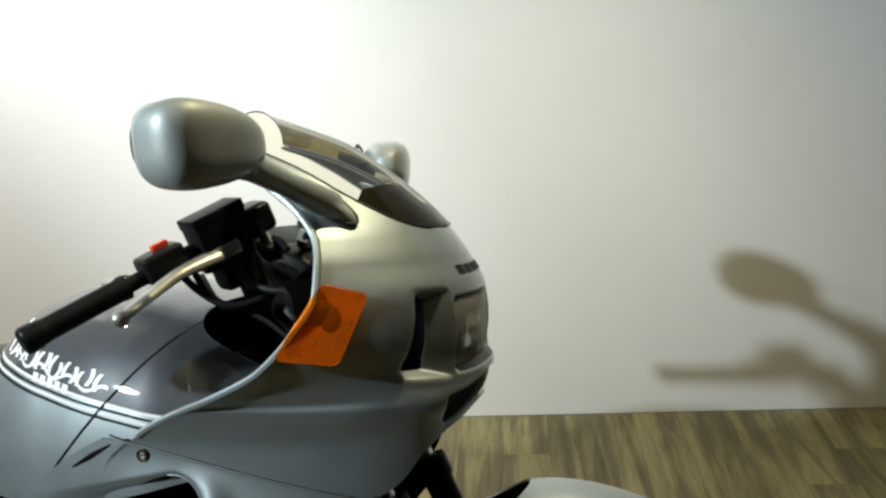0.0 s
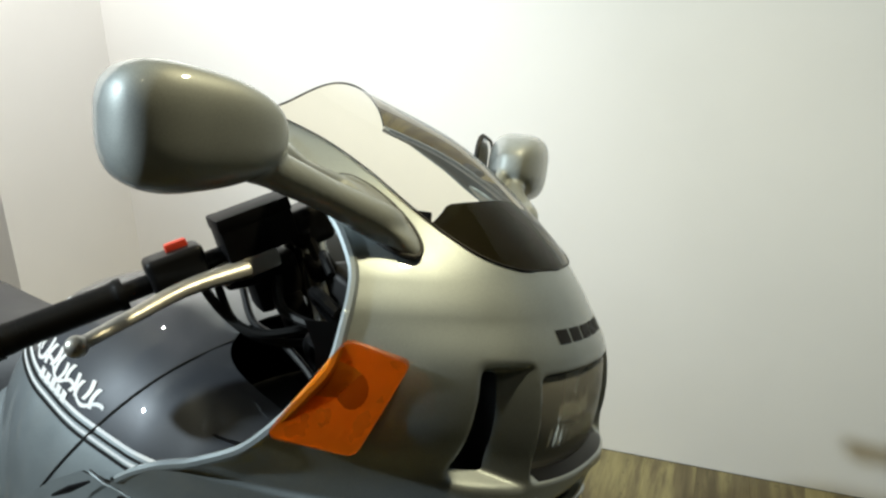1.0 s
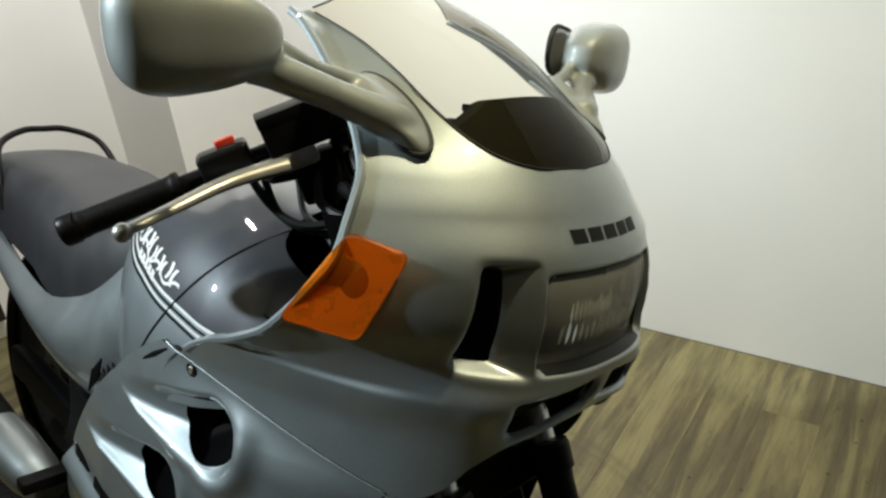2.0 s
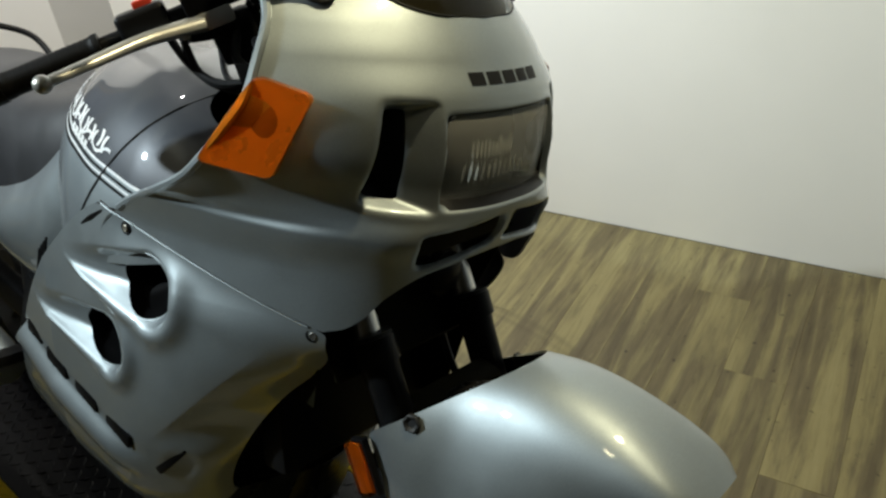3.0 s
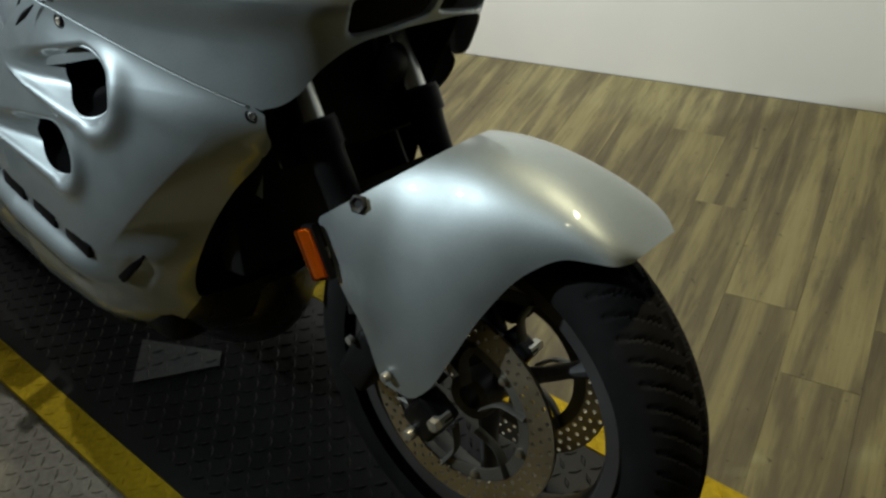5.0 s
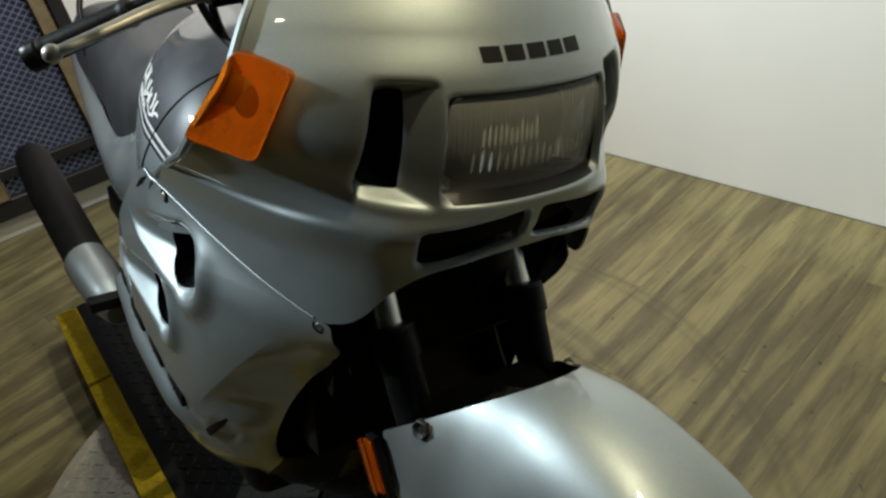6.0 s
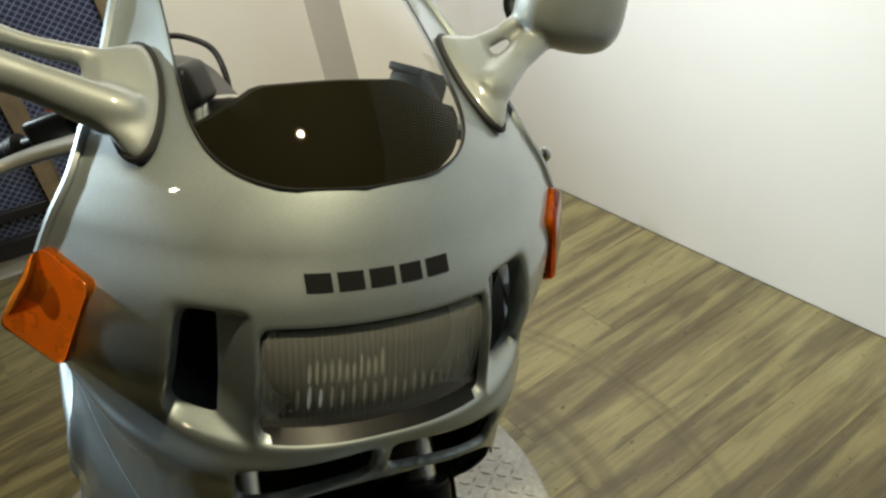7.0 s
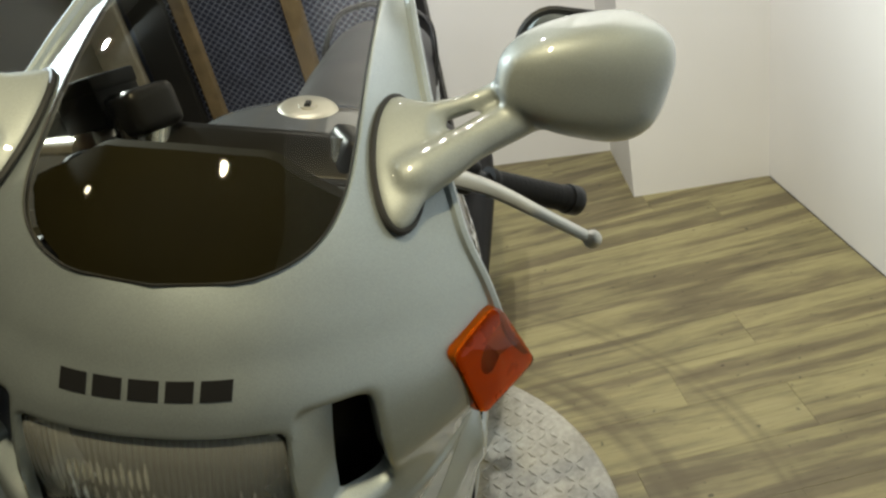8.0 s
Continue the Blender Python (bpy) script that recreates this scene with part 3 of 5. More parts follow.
def openings(y, z):
    """Depth by which the openings of the nose draw the skin in, and a value above zero where it ends."""
    y = abs(y)
    if y > 0.20 or z < 0.76 or z > 1.0:
        return 0.0, -1.0
    s = soft_min(inside(y, z, HEAD_Q), 0.0042)
    depth, hole = roll(s, 0.0045, 2.2), s - 0.0032
    if y > 0.09:
        low, outer, top, inner = inside(y, z, VENT_Q)
        cheek = 0.0 if inner < -0.003 else 1.25 * (inner + 0.003)
        d = [roll(soft_min([low - 0.001, outer, top, inner + 0.03], 0.0055) + 0.002, 0.010, 2.6), cheek]
        dv = max(0.0, soft_min(d, 0.0030)) if min(d) > 0 else 0.0
        depth, hole = max(depth, dv), max(hole, dv - 0.027)
    if z < 0.86:
        s = soft_min(inside(y, z, SLOT_Q), 0.0042)
        depth, hole = max(depth, roll(s, 0.0065, 3.0)), max(hole, s - 0.0010)
    return depth, hole


def screen_field(y, z):
    """Above zero inside the outline of the screen."""
    w = 0.124 if z < 1.14 else 0.124 - 0.03 * (z - 1.14)
    u = min((z - GLASS_Z) / 0.080, 1.0)
    return 0.05 * (1 - (1 - u) ** 3.6 - (abs(y) / w) ** 3.6)


# arched lower edge over the fork
ARCH_Y = (0.0, 0.04, 0.073, 0.10, 0.116, 0.145, 0.160, 0.172, 0.185, 0.20, 0.28)
ARCH_Z = (0.793, 0.793, 0.790, 0.786, 0.780, 0.752, 0.722, 0.706, 0.696, 0.64, 0.60)
rows, field = [], []
for z in lin(0.66, 0.768, 46) + lin(0.770, 1.062, 150) + lin(1.0642, 1.244, 80):
    row = []
    for s in SPREAD:
        y = s * lip(z)
        d, h = openings(y, z)
        ledge = 0.0060 * ramp(0.772, 0.822, z) * (1 - ramp(0.826, 0.838, z)) * ramp(0.165, 0.215, abs(y)) if 0.77 < z < 0.84 else 0.0
        row.append(tuple(shell(y, z) + Vector((-d + 0.3 * ledge, math.copysign(ledge, y), 0))))
        field.append(max(h, screen_field(y, z), float(spline(abs(y), ARCH_Y, ARCH_Z)) - z if z < 0.80 else -1.0))
    rows.append(row)
bm = bmesh.new()
bm.from_mesh(mesh_of(*trimmed(grid(rows), field)))
for co, no in (((-0.32, 0, 0.781), (-0.263, 0, -1.0)),):
    bmesh.ops.bisect_plane(bm, geom=bm.verts[:] + bm.edges[:] + bm.faces[:], dist=1e-5, plane_co=co, plane_no=no, clear_outer=True)
nose = part("upper_fairing", from_bm(bm), (SILVER, INSIDE), bike, "silver painted nose fairing")
settle(nose, 0.003, rim=1)

PZ = [GLASS_Z] + lin(GLASS_Z + 0.0012, 1.088, 18) + lin(1.092, 1.244, 32)
# screen, its side pillars and the dark cowl under it
rows = [[tuple(shell(s * (glass_edge(z) + 0.0035), z) + Vector((0.0012, 0, 0.0012))) for s in lin(-1, 1, 45)] for z in PZ]
windscreen = part("windscreen", mesh_of(*grid(rows)), SCREEN, bike, "clear smoked windscreen")
windscreen.visible_shadow = False
edge = [tuple(shell(s, 1.244) + Vector((0, 0, 0.002))) for s in lin(-0.118, 0.118, 15)]
part("top_edge", mesh_of(*tube(edge, 0.0013, 6, steps=2)), DARKTRIM, windscreen)
for side in (-1, 1):
    part("seal", mesh_of(*tube([tuple(shell(side * glass_edge(z), z) + Vector((0.0012, 0, 0.001))) for z in [GLASS_Z] + PZ[1::2]], 0.0012, 6, steps=2)), DARKTRIM, windscreen)

cowl_rows = []
for z in lin(1.055, 1.128, 20):
    half = min(0.121, glass_edge(z + 0.004) - 0.001) if z > 1.064 else 0.08
    fall = 0.03 * max(0.0, (z - 1.09) / 0.038)
    cowl_rows.append([tuple(shell(s * half, z - fall * max(0.0, abs(s) - 0.55) * 2.0, 0.010)) for s in lin(-1, 1, 25)])
back = [tuple(Vector(p) + Vector((-0.02, 0, -0.004))) for p in cowl_rows[-1]]
down = [tuple(Vector(p) + Vector((-0.05, 0, -0.10))) for p in cowl_rows[-1]]
part("instrument_cowl", mesh_of(*grid(cowl_rows + [back, down])), COWL, bike, "black instrument cowl under the screen")
cluster = part("instrument_box", mesh_of(*moved(block(0.07, 0.22, 0.09, 0.012, 3), pose(-0.165, 0, 0.985, 0, 25, 0))), SATIN, bike)
for y, r in ((-0.06, 0.036), (0.035, 0.036)):
    part("dial", mesh_of(*moved(lathe([(0.001, 0.0), (r, 0.0), (r, 0.006), (r + 0.004, 0.006), (r + 0.004, -0.01)], 28, "x"), pose(-0.204, y, 1.000, 0, 25, 180))), SATIN, cluster)

# rolled rear edge of the nose fairing
for side in (-1, 1):
    pts = [tuple(shell(side * lip(z), z) + Vector((-0.001, 0, 0))) for z in lin(0.790, 1.235, 40)]
    part("rolled_edge", mesh_of(*tube(pts, 0.0055, 8, steps=2)), SILVER, nose)

# inner panels that close the nose from behind
inner = [[tuple(shell(s * lip(z) * 0.72, z, 0.05)) for s in lin(-1, 1, 41)] for z in lin(0.80, 1.04, 14)]
part("inner_panel", mesh_of(*grid(inner)), BLACK, bike, "black inner fairing panel")

# headlamp: housing wall, bowl and pressed glass, set back at its foot


def lamp_point(u, v, inset, scale=1.0):
    """A point of the lamp's face; u and v run from -1 to 1."""
    z = 0.0520 * scale * v
    y = 0.1015 * scale * u * (1 - 0.62 * z) * (1 - 0.07 * abs(v) ** 9)
    return shell(y, HEAD_Z + z) + Vector((-inset - 0.012 * (0.5 - 0.5 * v) ** 1.3, 0, 0))


LAMP_LOW = -0.90


def lamp_face(inset, scale, n=40, m=22, bowl=0.0):
    rows = []
    for v in lin(LAMP_LOW, 1, m):
        rows.append([tuple(lamp_point(u, v, inset + bowl * max(0.0, 1 - (u * u * 0.85 + v * v * 0.45)) ** 0.8, scale)) for u in lin(-1, 1, n)])
    return mesh_of(*grid(rows), True, 60)


ring = []
for front, back in ((True, False), (False, True)):
    edge = [(u, -1) for u in lin(-1, 1, 30)] + [(1, v) for v in lin(-1, 1, 16)[1:]] + [(u, 1) for u in lin(1, -1, 30)[1:]] + [(-1, v) for v in lin(1, -1, 16)[1:-1]]
    if front:
        ring.append([tuple(shell(1.035 * lamp_point(u, v, 0).y, HEAD_Z + 1.04 * 0.052 * v) + Vector((-0.003, 0, 0))) for u, v in edge])
    else:
        edge = [(u, max(v, LAMP_LOW)) for u, v in edge]
        ring.append([tuple(lamp_point(u, v, 0.006, 0.995)) for u, v in edge])
        ring.append([tuple(lamp_point(u, v, 0.007, 0.965)) for u, v in edge])
        ring.append([tuple(lamp_point(u, v, 0.024, 0.955)) for u, v in edge])
lamp = part("headlamp", mesh_of(*grid(ring, True), True, 25), SATIN, bike, "rectangular headlamp with ribbed glass")
part("reflector", lamp_face(0.016, 0.97, 60, 40, 0.088), REFLECTOR_BOWL, lamp, "bright reflector bowl")
glass = part("glass", lamp_face(0.0050, 0.985, 60, 30), HEADGLASS, lamp, "ribbed headlamp glass with a white haze for reflections")
glass.visible_shadow = False
# pressed ribs on the back of the glass, in two short bands
rib_rnd = random.Random(3)
for v0, v1, n, u0, u1 in ((0.02, 0.42, 11, -0.62, -0.02), (-0.50, -0.10, 17, -0.70, 0.72)):
    ribs = []
    for i in range(n):
        u, top = u0 + (u1 - u0) * i / (n - 1), v1 + rib_rnd.uniform(-0.08, 0.10)
        ribs.append(tube([tuple(lamp_point(u, v, 0.0072)) for v in lin(v0, top, 4)], [0.0005, 0.0015, 0.0015, 0.0005], 8, steps=1))
    rib = part("glass_ribs", mesh_of(*joined(*ribs)), HEADGLASS, glass)
    rib.visible_shadow = False

# dark ducts behind the intakes and slots; the slot sheets are blackened to imitate shade
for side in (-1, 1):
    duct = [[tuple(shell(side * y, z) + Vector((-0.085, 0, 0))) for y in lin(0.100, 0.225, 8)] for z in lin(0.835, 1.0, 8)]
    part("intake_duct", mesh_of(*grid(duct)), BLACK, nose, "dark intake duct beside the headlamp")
    slot_back = [[tuple(shell(side * y, z) + Vector((-0.045, 0, 0))) for y in lin(0.0, 0.15, 8)] for z in (0.786, 0.812, 0.855)]
    part("slot_duct", mesh_of(*grid(slot_back)), COWL, nose)

# maker's mark on the nose: five plain dark bars
for i, w in enumerate((0.0235, 0.024, 0.0245, 0.022, 0.0245)):
    y0 = -0.0625 + sum((0.0235, 0.024, 0.0245, 0.022)[:i]) + 0.0018 * i
    rows = [[tuple(shell(y0 + w * u, 0.9955 + 0.0130 * v) + Vector((0.0007, 0, 0.0003))) for u in lin(0.06, 0.94, 5)] for v in (0, 0.5, 1)]
    part("mark_bar", mesh_of(*grid(rows)), DARK_DECAL, nose, "dark lettering bar")

# turn signals: amber wedges on the flank behind the nose
for side in (-1, 1):
    base_pts = [Vector((x, side * y, z)) for x, y, z in ((-0.046, 0.240, 1.000), (0.008, 0.207, 0.984), (-0.024, 0.238, 0.891), (-0.094, 0.284, 0.905))]
    n = (base_pts[1] - base_pts[0]).cross(base_pts[2] - base_pts[0]).normalized()
    if n.y * side < 0:
        n = -n
    mid = sum(base_pts, Vector()) / 4
    rows = []
    for out, k in ((-0.006, 1.0), (0.004, 1.0), (0.0095, 0.98), (0.0125, 0.945), (0.0138, 0.87)):
        ring = []
        for i in range(4):
            a, b, c = base_pts[i - 1], base_pts[i], base_pts[(i + 1) % 4]
            p, q = b + (a - b).normalized() * 0.011, b + (c - b).normalized() * 0.011
            for t in lin(0, 1, 5):
                w = (1 - t) ** 2 * p + 2 * t * (1 - t) * b + t * t * q
                lift = out + (0.003 if i in (0, 3) and out > 0.008 else 0.0)
                ring.append(tuple(mid + (w - mid) * k + n * lift))
        rows.append(ring)
    v, f = grid(rows, True, True)
    signal = part("turn_signal", mesh_of(v, [tuple(reversed(q)) for q in f] if side < 0 else f, True, 28), AMBER, bike, "amber turn signal lens on the fairing")
    signal.visible_shadow = False
    # bowl and bulb behind the lens; the bulb's dark colour imitates a shaded centre
    bowl = [[tuple(mid + (Vector(p) - mid) * k + n * d) for p in rows[1]] for k, d in ((0.955, 0.0050), (0.90, 0.0015), (0.72, -0.0025), (0.42, -0.0040), (0.15, -0.0045))]
    housing_ = part("bulb_housing", mesh_of(*grid(bowl, True, True)), AMBER_CORE, signal)
    up = (base_pts[0] + base_pts[1] - base_pts[2] - base_pts[3]).normalized()
    bulb = egg(tuple(mid + n * 0.0045 + up * 0.010), (0.026, 0.030, 0.0050), 2.0, n.to_track_quat("Z", "Y").to_matrix().to_4x4(), 14)
    part("bulb", mesh_of(*bulb), AMBER_DARK, housing_, "bulb darkened to imitate the shaded lens centre")

# ---------------------------------------------------------------- lower fairing
LZ = (0.335, 0.35, 0.41, 0.48, 0.56, 0.62, 0.66, 0.690, 0.700, 0.720, 0.740, 0.760, 0.781)
LXF = (-0.217, -0.213, -0.187, -0.150, -0.092, -0.038, -0.010, -0.002, -0.016, -0.087, -0.163, -0.240, -0.320)
BZ = (0.155, 0.21, 0.30, 0.40, 0.50, 0.58, 0.65, 0.700, 0.720, 0.740, 0.760, 0.781)
LXB = (-0.56, -0.70, -0.745, -0.725, -0.672, -0.610, -0.540, -0.482, -0.458, -0.430, -0.400, -0.36)
NZ = (0.165, 0.18, 0.21, 0.26, 0.335, 0.41, 0.48, 0.56, 0.62, 0.70)
NX = (-0.39, -0.31, -0.245, -0.207, -0.191, -0.158, -0.120, -0.060, -0.003, 0.075)


def slot_z(x):
    return 0.4190 - 0.185 * (x + 0.36)


def flank(x, z):
    """Half width of the lower fairing; it rounds in toward its nose and under its belly."""
    w = 0.271 - 0.10 * max(0.0, -0.55 - x)
    if z < 0.43:
        k = 2.5 - 0.8 * ramp(-0.44, -0.25, x)
        w *= max(0.0, 1 - ((0.43 - z) / 0.270) ** k) ** (1 / k) * 0.94 + 0.06
    xn = float(spline(z, NZ, NX))
    xs = -0.42 if z > 0.25 else min(-0.42, xn - 0.2)
    u = min(max((x - xs) / (xn - xs), 0.0), 1.0)
    n = 3.0 - 0.4 * ramp(0.54, 0.70, z)
    xc, xf = -0.030 + 0.96 * (z - 0.70), float(spline(z, LZ, LXF)) if z > 0.335 else -0.217
    strip = ramp(0.42, 0.50, z) * ramp(0.67, 0.52, z)
    if strip > 0 and x < xf:
        full, edge_ = (1 - min(u, (xc - xs) / (xn - xs)) ** 3.3) ** 0.303, (1 - max(0.0, (xf - xs) / (xn - xs)) ** n) ** (1 / n)
        t = max(0.0, (x - xc) / (xf - xc))
        w *= (1 - u ** n) ** (1 / n) * (1 - strip) + (full * (1 - t) + edge_ * t) * strip
    else:
        w *= (1 - u ** n) ** (1 / n)
    # meets the upper fairing along the joint
    near = ramp(0.075, 0.0, 0.781 - 0.263 * (x + 0.32) - z)
    if near > 0:
        fx, fr, fy, fp, *_ = station(z)
        if fr < x < fx:
            w += (fy * ((fx - x) / (fx - fr)) ** (1 / fp) - 0.0022 - w) * near
    # shelf that carries the slots, and the roll below it
    q = z - slot_z(x)
    fade = ramp(-0.27, -0.40, x) * ramp(0.20, 0.30, z)
    return w + fade * (0.012 * math.exp(-((q + 0.048) / 0.024) ** 2) - 0.004 * math.exp(-((q + 0.010) / 0.012) ** 2))


def scoop(x, z, a, b, r0, r1, deep):
    """Depth of a duct channel that runs from a (shallow) to b (deep, with a round end), and the swell round its mouth."""
    p, c = Vector((x, z)), Vector(b)
    d = Vector(a) - c
    u = (p - c).dot(d) / d.length_squared
    v = max(0.0, min(1.0, u))
    k = (p - (c + d * v)).length / (r1 + (r0 - r1) * v)
    # across the channel: a steep wall below, a long slope above
    q = d.cross(p - c) / d.length / (r1 + (r0 - r1) * v)
    across_ = ramp(-1.05, -0.45, -q) * (1 - ramp(-0.15, 1.05, -q))
    round_ = 1 - ramp(0.30, 1.0, k)
    depth = deep * (1 - ramp(-0.15, 1.10, v)) * (round_ + (across_ - round_) * ramp(0.40, 0.80, u) * (u < 1.1))
    away = p - c
    ahead = max(0.0, 0.35 + 0.65 * (away.normalized().dot(Vector((0.70, -0.71))) if away.length > 1e-6 else 0.0))
    below = 0.006 * math.exp(-((k - 1.15) / 0.26) ** 2) * ramp(0.0, 0.02, c.y + (p.x - c.x) * d.y / d.x - z) * (1 - ramp(0.75, 1.15, u))
    swell = 0.011 * math.exp(-((k - 1.18) / 0.30) ** 2) * ahead * (1 - ramp(0.0, 0.5, u))
    seam = ramp(0.0, 0.035, 0.781 - 0.263 * (x + 0.32) - z)
    return max(swell, below) * seam * ramp(0.72, 1.0, k) - depth


def side_point(x, z):
    w = flank(x, z)
    w += scoop(x, z, (-0.455, 0.682), (-0.262, 0.686), 0.016, 0.056, 0.034)
    w += scoop(x, z, (-0.590, 0.568), (-0.366, 0.569), 0.016, 0.050, 0.030)
    # small slanted dish low at the front, below its slit
    a, b = (0.67 * (x + 0.252) + 0.74 * (z - 0.395)) / 0.046, (0.74 * (x + 0.252) - 0.67 * (z - 0.395)) / 0.026
    return w - (0.007 * (1 - a * a) ** 2 * (1 - b * b) ** 2 if abs(a) < 1 and abs(b) < 1 else 0.0)


MOUTHS = ((-0.267, 0.686, 0.046, 0.0465, 1.10), (-0.368, 0.569, 0.047, 0.0405, 1.45))


def rear_side(s, rear):
    """How far the rear half of a mouth is drawn out at the height s."""
    return rear + 0.40 * (1 - s * s)


def mouth_line(cx, cz, ax, az, rear, k=1.0, n=40):
    """Outline of a duct mouth: an upright egg with a straighter rear side."""
    out = []
    for t in lin(0, 2 * math.pi, n, endpoint=False):
        c, s = math.cos(t), math.sin(t)
        out.append((cx + k * ax * (c if c > 0 else rear_side(s, rear) * c) + 0.10 * k * az * s, cz + k * az * s))
    return out


def in_mouth(x, z):
    """Above zero inside the outline of a duct mouth."""
    best = -9.0
    for cx, cz, ax, az, rear in MOUTHS:
        s = (z - cz) / az
        c = (x - cx - 0.10 * az * s) / ax
        best = max(best, 1 - (c if c > 0 else c / rear_side(max(-1.0, min(1.0, s)), rear)) ** 2 - s * s)
    return best


lower = {}
for side in (-1, 1):
    rows, marks = [], []
    for z in lin(0.335, 0.781, 210 if side < 0 else 110):
        x0, x1 = float(spline(z, LZ, LXF)), float(spline(z, BZ, LXB))
        xs = lin(x0, x1, 290 if side < 0 else 130)
        rows.append([(x, side * side_point(x, z), z) for x in xs])
        marks += [in_mouth(x, z) for x in xs]
    v, f = trimmed(grid(rows), marks)
    panel = part("lower_fairing", mesh_of(v, [tuple(reversed(q)) for q in f] if side < 0 else f, True, 60), (SILVER, BLACK), bike, "silver painted lower side fairing with two ducts")
    lower[side] = settle(panel, 0.003, rim=1)
    # raised bead and thin gap along the joint with the upper fairing
    joint = [(x, 0.781 - 0.263 * (x + 0.32)) for x in lin(-0.345, -0.022, 30)]
    part("joint_bead", mesh_of(*tube([(x, side * (side_point(x, z - 0.003) + 0.0006), z - 0.003) for x, z in joint], 0.0017, 6, steps=1)), SILVER, panel)
    part("joint_gap", mesh_of(*tube([(x, side * (side_point(x, z - 0.0005) + 0.0012), z - 0.0002) for x, z in joint], 0.0013, 6, steps=1)), DARKTRIM, panel)
    # dark throats of the two ducts with a rolled lip
    for one in MOUTHS:
        lipline = [(x, side * (side_point(x, z) - 0.0012), z) for x, z in mouth_line(*one, 1.03)]
        lipline = lipline[28:] + lipline[:12]
        throat = [[(x, side * (side_point(x, z) - d), z) for x, z in mouth_line(*one, k)] for k, d in ((1.08, 0.004), (1.10, 0.03))] + [[(one[0] + 0.01, side * 0.16, one[1])] * 40]
        duct = part("duct_throat", mesh_of(*grid(throat, True)), BLACK, panel, "dark duct mouth")
        part("duct_lip", mesh_of(*tube(lipline, [0.0008] + [0.0024] * (len(lipline) - 2) + [0.0008], 8, steps=2)), SILVER, duct)
    # row of narrow slots along the shelf: black blocks imitate their shaded inside
    for i in range(4):
        x = -0.362 - i * 0.093
        z = slot_z(x)
        m = pose(x, side * (side_point(x, z) - 0.0036), z, 0, 10.5, side * 2)
        part("slot", mesh_of(*block(0.072 if i < 3 else 0.055, 0.013, 0.025, 0.005, 2, m)), BLACK, panel, "black inlay for a shaded cooling slot")
        part("slot_rib", mesh_of(*block(0.006, 0.010, 0.006, 0.002, 1, m @ pose(-0.004, side * 0.003, -0.007))), SATIN, panel)
    slit = [(-0.408, 0.737), (-0.378, 0.755), (-0.345, 0.774)]
    part("slit", mesh_of(*tube([(x, side * (side_point(x, z) - 0.0008), z) for x, z in slit], [0.0015, 0.0042, 0.0015], 8)), BLACK, panel, "dark slit behind the joint")
    # black block imitates the shaded inside of a slanted slot
    part("notch", mesh_of(*block(0.085, 0.012, 0.015, 0.004, 2, pose(-0.262, side * (side_point(-0.262, 0.404) - 0.004), 0.404, 0, -48, side * -14))), BLACK, panel, "black inlay for a shaded slot")
    for x, z in ((-0.300, 0.760), (-0.018, 0.6885)):
        y = side_point(x, z) - (0.002 if x < -0.1 else 0.0036)
        n = pose(x, side * y, z, side * -90, 0, -side * (8 if x < -0.1 else 32))
        washer = part("washer", mesh_of(*moved(lathe([(0.0, 0.001), (0.010, 0.001), (0.010, 0.0022), (0.008, 0.0030), (0.006, 0.0022), (0.005, 0.0030), (0.0, 0.0034)], 20, "z"), n)), SATIN, panel)
        part("screw", mesh_of(*moved(lathe([(0.0, 0.0040), (0.004, 0.0046), (0.0050, 0.0036), (0.0050, 0.002)], 14, "z"), n)), STEEL if x < -0.1 else DARK_ALLOY, washer)

# belly pan: closes the fairing below, with a blunt chin in front
rows = []
for z in [0.165 + 0.170 * t ** 1.6 for t in lin(0, 1, 40)]:
    xn, back = float(spline(z, NZ, NX)), float(spline(z, BZ, LXB))
    xs = -0.42 if z > 0.25 else min(-0.42, xn - 0.2)
    half = []
    for t in lin(0, 1, 60):
        x = xn - (xn - xs) * (1 - math.cos(t * math.pi / 2) ** (2 / 3)) if t < 1 else xs
        half.append((x, flank(x, z), z))
    half += [(x, flank(x, z), z) for x in lin(xs, back, 46)[1:]]
    rows.append([(x, -y, h) for x, y, h in reversed(half[1:])] + half)
skin = grid(rows)
cut_line = [max(0.258 - z, x - float(spline(z, (0.16, 0.26, 0.335, 0.36), (-0.34, -0.268, -0.215, -0.205)))) for x, y, z in skin[0]]
for side in (-1, 1):
    half = trimmed(skin, [max(c, side * -p[1]) for c, p in zip(cut_line, skin[0])])
    settle(part("belly_pan", mesh_of(*half, True, 60), (SILVER, BLACK), bike, "silver painted lower edge of the fairing"), 0.003)
chin = part("chin", mesh_of(*trimmed(skin, [-c for c in cut_line]), True, 60), CHIN, bike, "glossy black chin and belly under the fairing")
# bowl of the chin: a shallow scoop with a rolled upper edge, open above
rows = []
for y in lin(-0.165, 0.165, 41):
    q = (y / 0.1) ** 2
    top, bottom = Vector((-0.178 - 0.060 * q, y, 0.324 - 0.015 * q)), Vector((-0.315 - 0.02 * q, 0.85 * y, 0.128 + 0.030 * q))
    bulge = Vector((top.x + 0.012, y, bottom.z + 0.045))
    rows.append([tuple((1 - t) ** 2 * top + 2 * t * (1 - t) * bulge + t * t * bottom) for t in lin(0, 1, 18)])
apron = part("chin_apron", mesh_of(*grid(rows)), CHIN, chin, "glossy black bowl of the chin")
part("rolled_edge", mesh_of(*tube([r[0] for r in rows[1::3]], 0.0032, 8, steps=3)), CHIN, apron)

